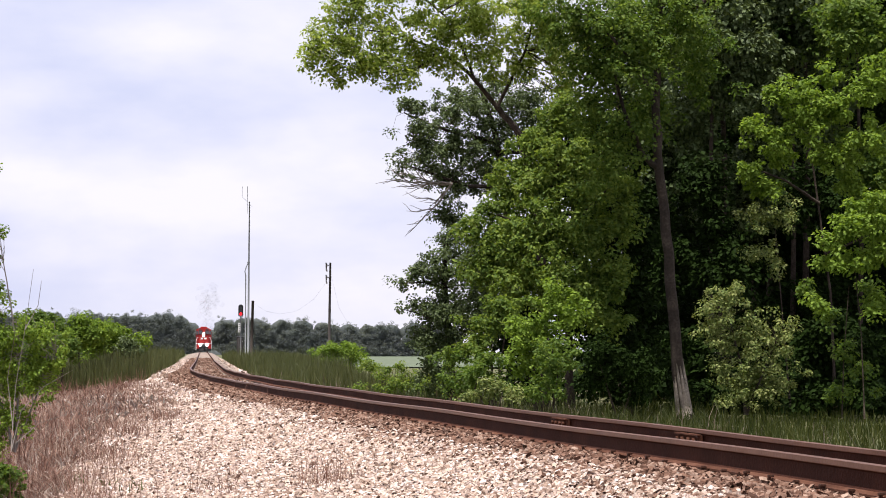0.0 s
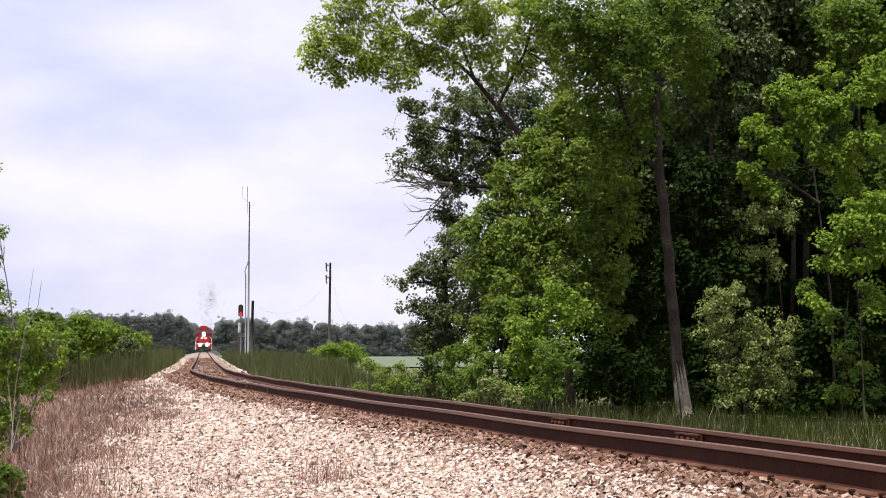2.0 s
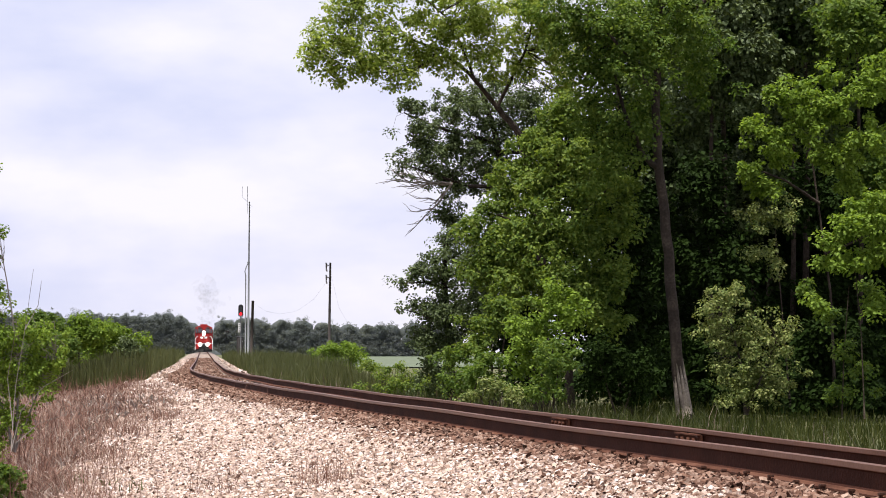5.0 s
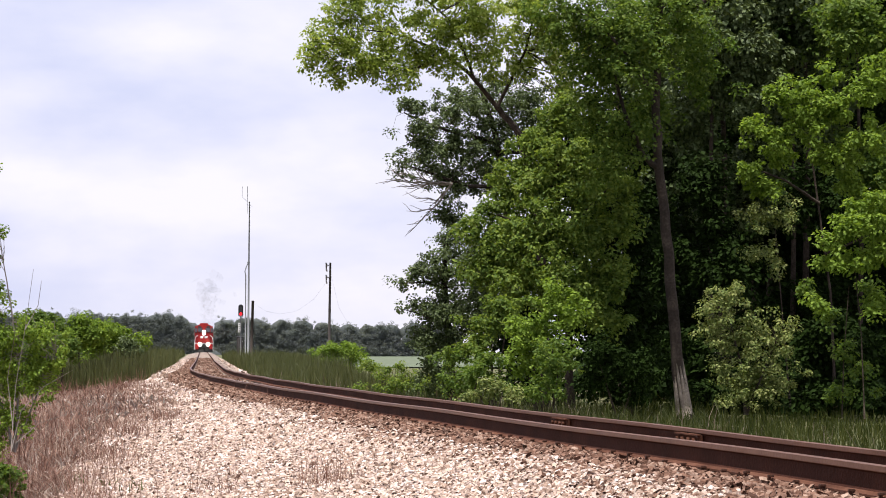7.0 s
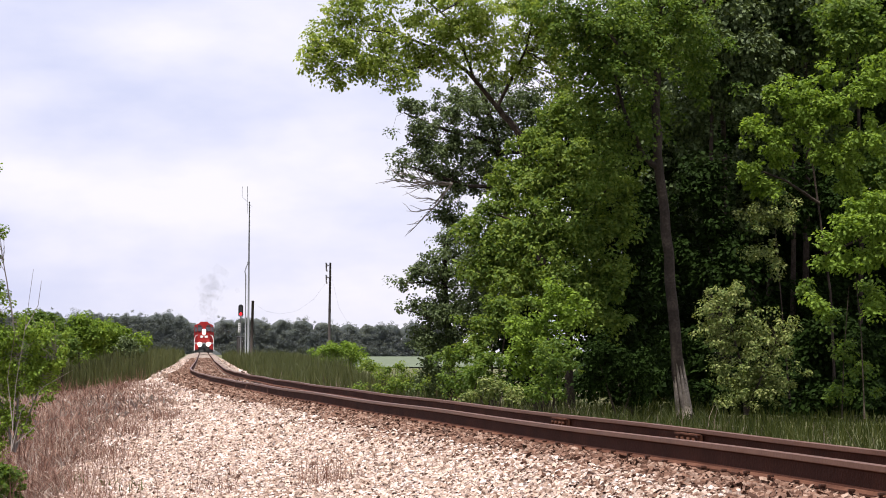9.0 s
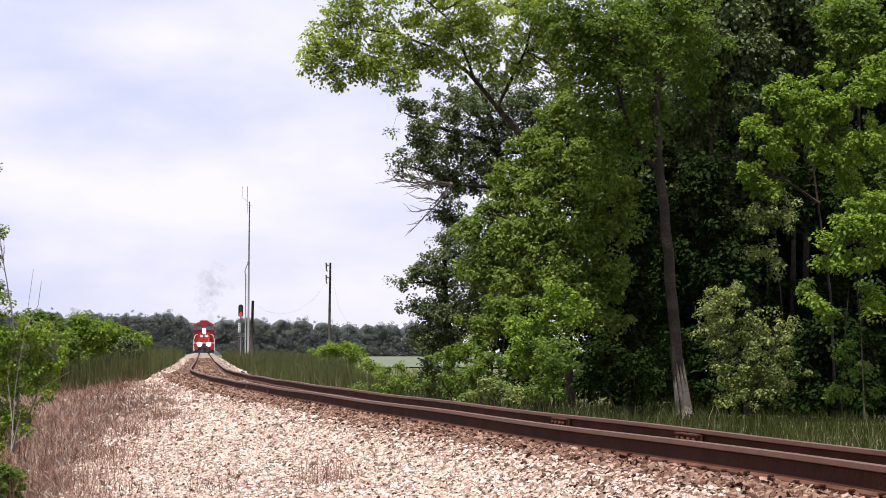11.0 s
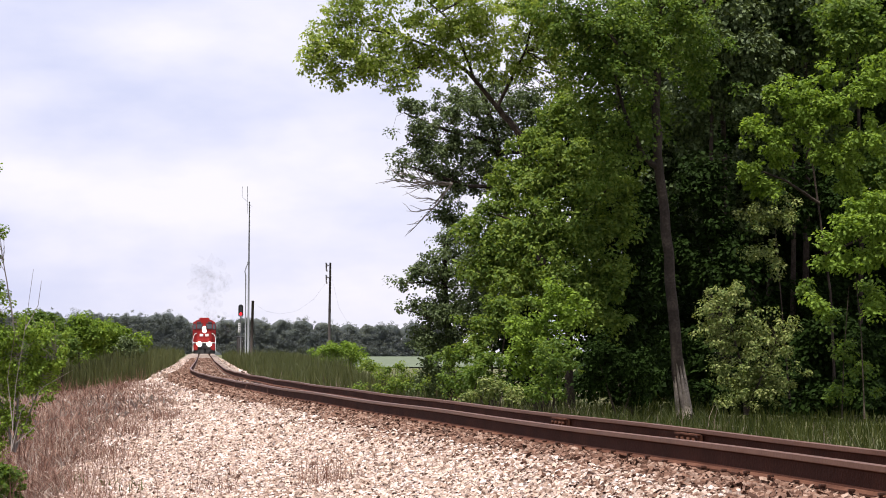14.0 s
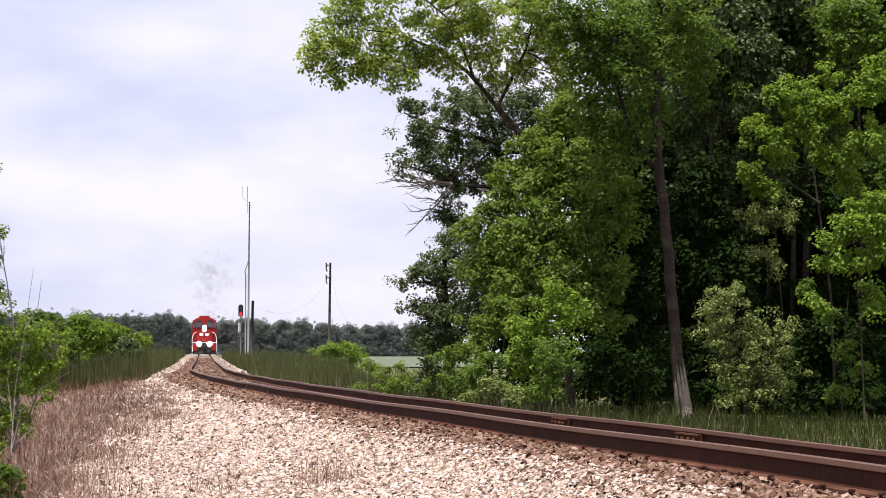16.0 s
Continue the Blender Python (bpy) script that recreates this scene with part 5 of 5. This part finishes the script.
    boxed("air_conditioner", (0, 3.8, 4.74), (1.3, 1.2, 0.22), "red", t, 0.05)
    for k in range(3):
        tube("horn", [(0.25 * k - 0.25, 4.6, 4.78), (0.25 * k - 0.25, 3.95, 4.8)], [0.03, 0.09], "steel", t)
    # white nose marking, as plain bars
    for x, w in ((-0.36, 0.44), (0.34, 0.5)):
        boxed("nose_marking", (x, 0.9, 2.55), (w, 0.05, 0.34), "white", t, 0.02, "plain white marking on the nose")
    boxed("nose_door", (0.62, 0.9, 2.1), (0.42, 0.04, 1.0), "red", t, 0.02)
    # lights; the lenses are oversized, with the lamps' glare in their radius
    boxed("headlight", (0, 0.88, 3.28), (0.56, 0.1, 0.9), "black", t, 0.04)
    for z in (3.1, 3.46):
        disc("headlight_lens", (0, 0.82, z), 0.23, 0.06, "lamp", t, label="lit white headlight")
    boxed("headlight_box", (0, 1.5, 3.28), (0.62, 1.3, 0.94), "red", t, 0.05)
    for x in (-0.65, 0.65):
        boxed("ditch_light_box", (x, 0.05, 1.38), (0.42, 0.3, 0.36), "black", t, 0.03)
        disc("ditch_light", (x, -0.12, 1.38), 0.29, 0.06, "lamp", t, label="lit white ditch light")
    # handrails, steps
    for x in (-1.45, 1.45):
        tube("handrail", [(x, 0.12, 0.5), (x * 1.02, 0.08, 1.9), (x * 0.97, 0.08, 2.35), (x * 0.86, 0.1, 2.68), (x * 0.66, 0.12, 2.82)], 0.042, "white", t, "white front handrail", 6)
        for i in range(7):
            boxed("stanchion", (x, 6 + i * 2.3, 2.05), (0.035, 0.035, 1.0), "white", t)
        tube("side_rail", [(x, 5.4, 2.55), (x, 21.0, 2.55)], 0.022, "white", t, sides=6)
        for i in range(4):
            boxed("step", (x * 0.97, 0.45, 0.45 + i * 0.3), (0.4, 0.5, 0.04), "white" if i == 0 else "black", t)
    for k in range(5):
        tube("air_hose", [(-0.8 + 0.4 * k, -0.02, 0.95), (-0.82 + 0.4 * k, -0.2, 0.6), (-0.75 + 0.4 * k, -0.1, 0.35)], 0.025, "black", t, sides=6)
    prism("fuel_tank", [(-1.3, 0.4), (1.3, 0.4), (1.45, 0.7), (1.45, 1.15), (-1.45, 1.15), (-1.45, 0.7)], 8.0, 14.4, "black", t, bevel=0.03)
    wheels = []
    for y0 in (2.6, 15.6):
        for x in (-1.05, 1.05):
            boxed("truck_frame", (x, y0 + 2.1, 0.72), (0.2, 5.0, 0.42), "black", t, 0.05)
        for k in range(3):
            bm = bmesh.new()
            for x in (-0.755, 0.755):
                disc_into(bm, (x, 0, 0), 0.533, 0.13, "x", 28)
                disc_into(bm, (x - math.copysign(0.08, x), 0, 0), 0.56, 0.03, "x", 28)
            disc_into(bm, (0, 0, 0), 0.09, 1.5, "x", 12)
            w = part("wheelset", bm, "spike", t)
            w.location = (0, y0 + 0.1 + 2.0 * k, 0.533)
            wheels.append((w, y0 + 0.1 + 2.0 * k))
    tagged(t, "red and black diesel locomotive with lit headlights", "locomotive")
    return t, wheels


LOCO, WHEELS = locomotive()
START, END = 470.0, 296.0             # distance of the locomotive's front along the line
SPEED = (START - END) / 16.0


def puffs():
    """A thin exhaust plume: swarms of faint sooty flakes that drift with the locomotive."""
    rng = np.random.default_rng(9)
    plume = new("exhaust_smoke")
    made = []
    flake = np.array([(-0.5, 0, -0.4), (0.5, 0, -0.4), (0.5, 0.05, 0.3), (0, 0, 0.6), (-0.5, 0.05, 0.3)])
    low = [(0.9 + 0.6 * k, 12 + 3 * k, 4.9 - 0.35 * k, 0.5 + 0.1 * k) for k in range(5)]
    high = [(0.35 + 0.1 * k, 12 + 1.5 * k, 5.0 + 1.05 * k, 0.55 + 0.13 * k) for k in range(7)]
    for k, (x, y, z, r) in enumerate(low + high):
        n = int(16 * r + 6)
        c = rng.normal(size=(n, 3)) * (r, 1.0, r)
        v = np.einsum("nij,kj->nki", spin(n, rng), flake) * (1.0 * r * rng.uniform(0.6, 1.4, n))[:, None, None] + c[:, None]
        i = np.arange(n) * 5
        tri = np.concatenate([np.stack([i, i + a, i + a + 1], -1) for a in (1, 2, 3)])
        ob = tagged(from_arrays("puff", v.reshape(-1, 3), tri, "soot", plume), kind="stuff")
        made.append((ob, Vector((x, y, z)), 1.3 * k))
    tagged(plume, "thin grey plume of diesel exhaust smoke", "smoke")
    return plume, made


PLUME, PUFFS = puffs()


def line_pose(d):
    return pose(float(centre(d)), d, float(level(d)), 0.1375 if d > RISE_AT else 0, 0, math.degrees(math.atan(-float(slope(d)))))


def motions():
    walk(LOCO, [(0.5 * i, line_pose(START - SPEED * 0.5 * i)) for i in range(33)])
    step = 0.06
    for w, y in WHEELS:
        walk(w, [(min(i * step, 16.0), pose(0, y, 0.533) @ Matrix.Rotation(SPEED * min(i * step, 16.0) / 0.533, 4, "X")) for i in range(268)])
    walk(PLUME, [(0.5 * i, line_pose(START - SPEED * 0.5 * i)) for i in range(33)])
    for k, (ob, at, phase) in enumerate(PUFFS):
        rows = []
        for i in range(33):
            t = 0.5 * i
            swing = 0.12 + 0.05 * k
            rows.append((t, pose(at.x + swing * math.sin(0.7 * t + phase), at.y, at.z + 0.5 * swing * math.sin(0.45 * t + 2 * phase), 0, 0, 5 * t + 20 * phase)))
        walk(ob, rows)
    # the long bough sways in the wind
    pivot = Vector((1.55, 69, 7.7)) - Vector(BOUGH.location)
    lean = bpy.data.objects["leaning_tree"]
    head = [c for c in lean.children if c.name.startswith("crown")][0]
    stem = Vector((5.65, 64, 6.5)) - Vector(lean.location)
    walk(head, [(t, Matrix.Translation(stem) @ pose(0, 0, 0, 0, a, 0) @ Matrix.Translation(-stem)) for t, a in ((0, 0.1), (2.5, -0.2), (4.5, 0.05), (7, 0.25), (9.5, -0.05), (12, -0.25), (14, 0.0), (16, 0.2))])
    crown = [c for c in BOUGH.children if c.name.startswith("crown")][0]
    sway = ((0, -0.3), (2, -0.75), (4, -0.45), (7, 0.0), (9, 0.45), (12.5, 0.95), (14, 0.65), (16, 0.15))
    walk(crown, [(t, Matrix.Translation(pivot) @ pose(0, 0, 0, 0, -a, 0) @ Matrix.Translation(-pivot)) for t, a in sway])


motions()
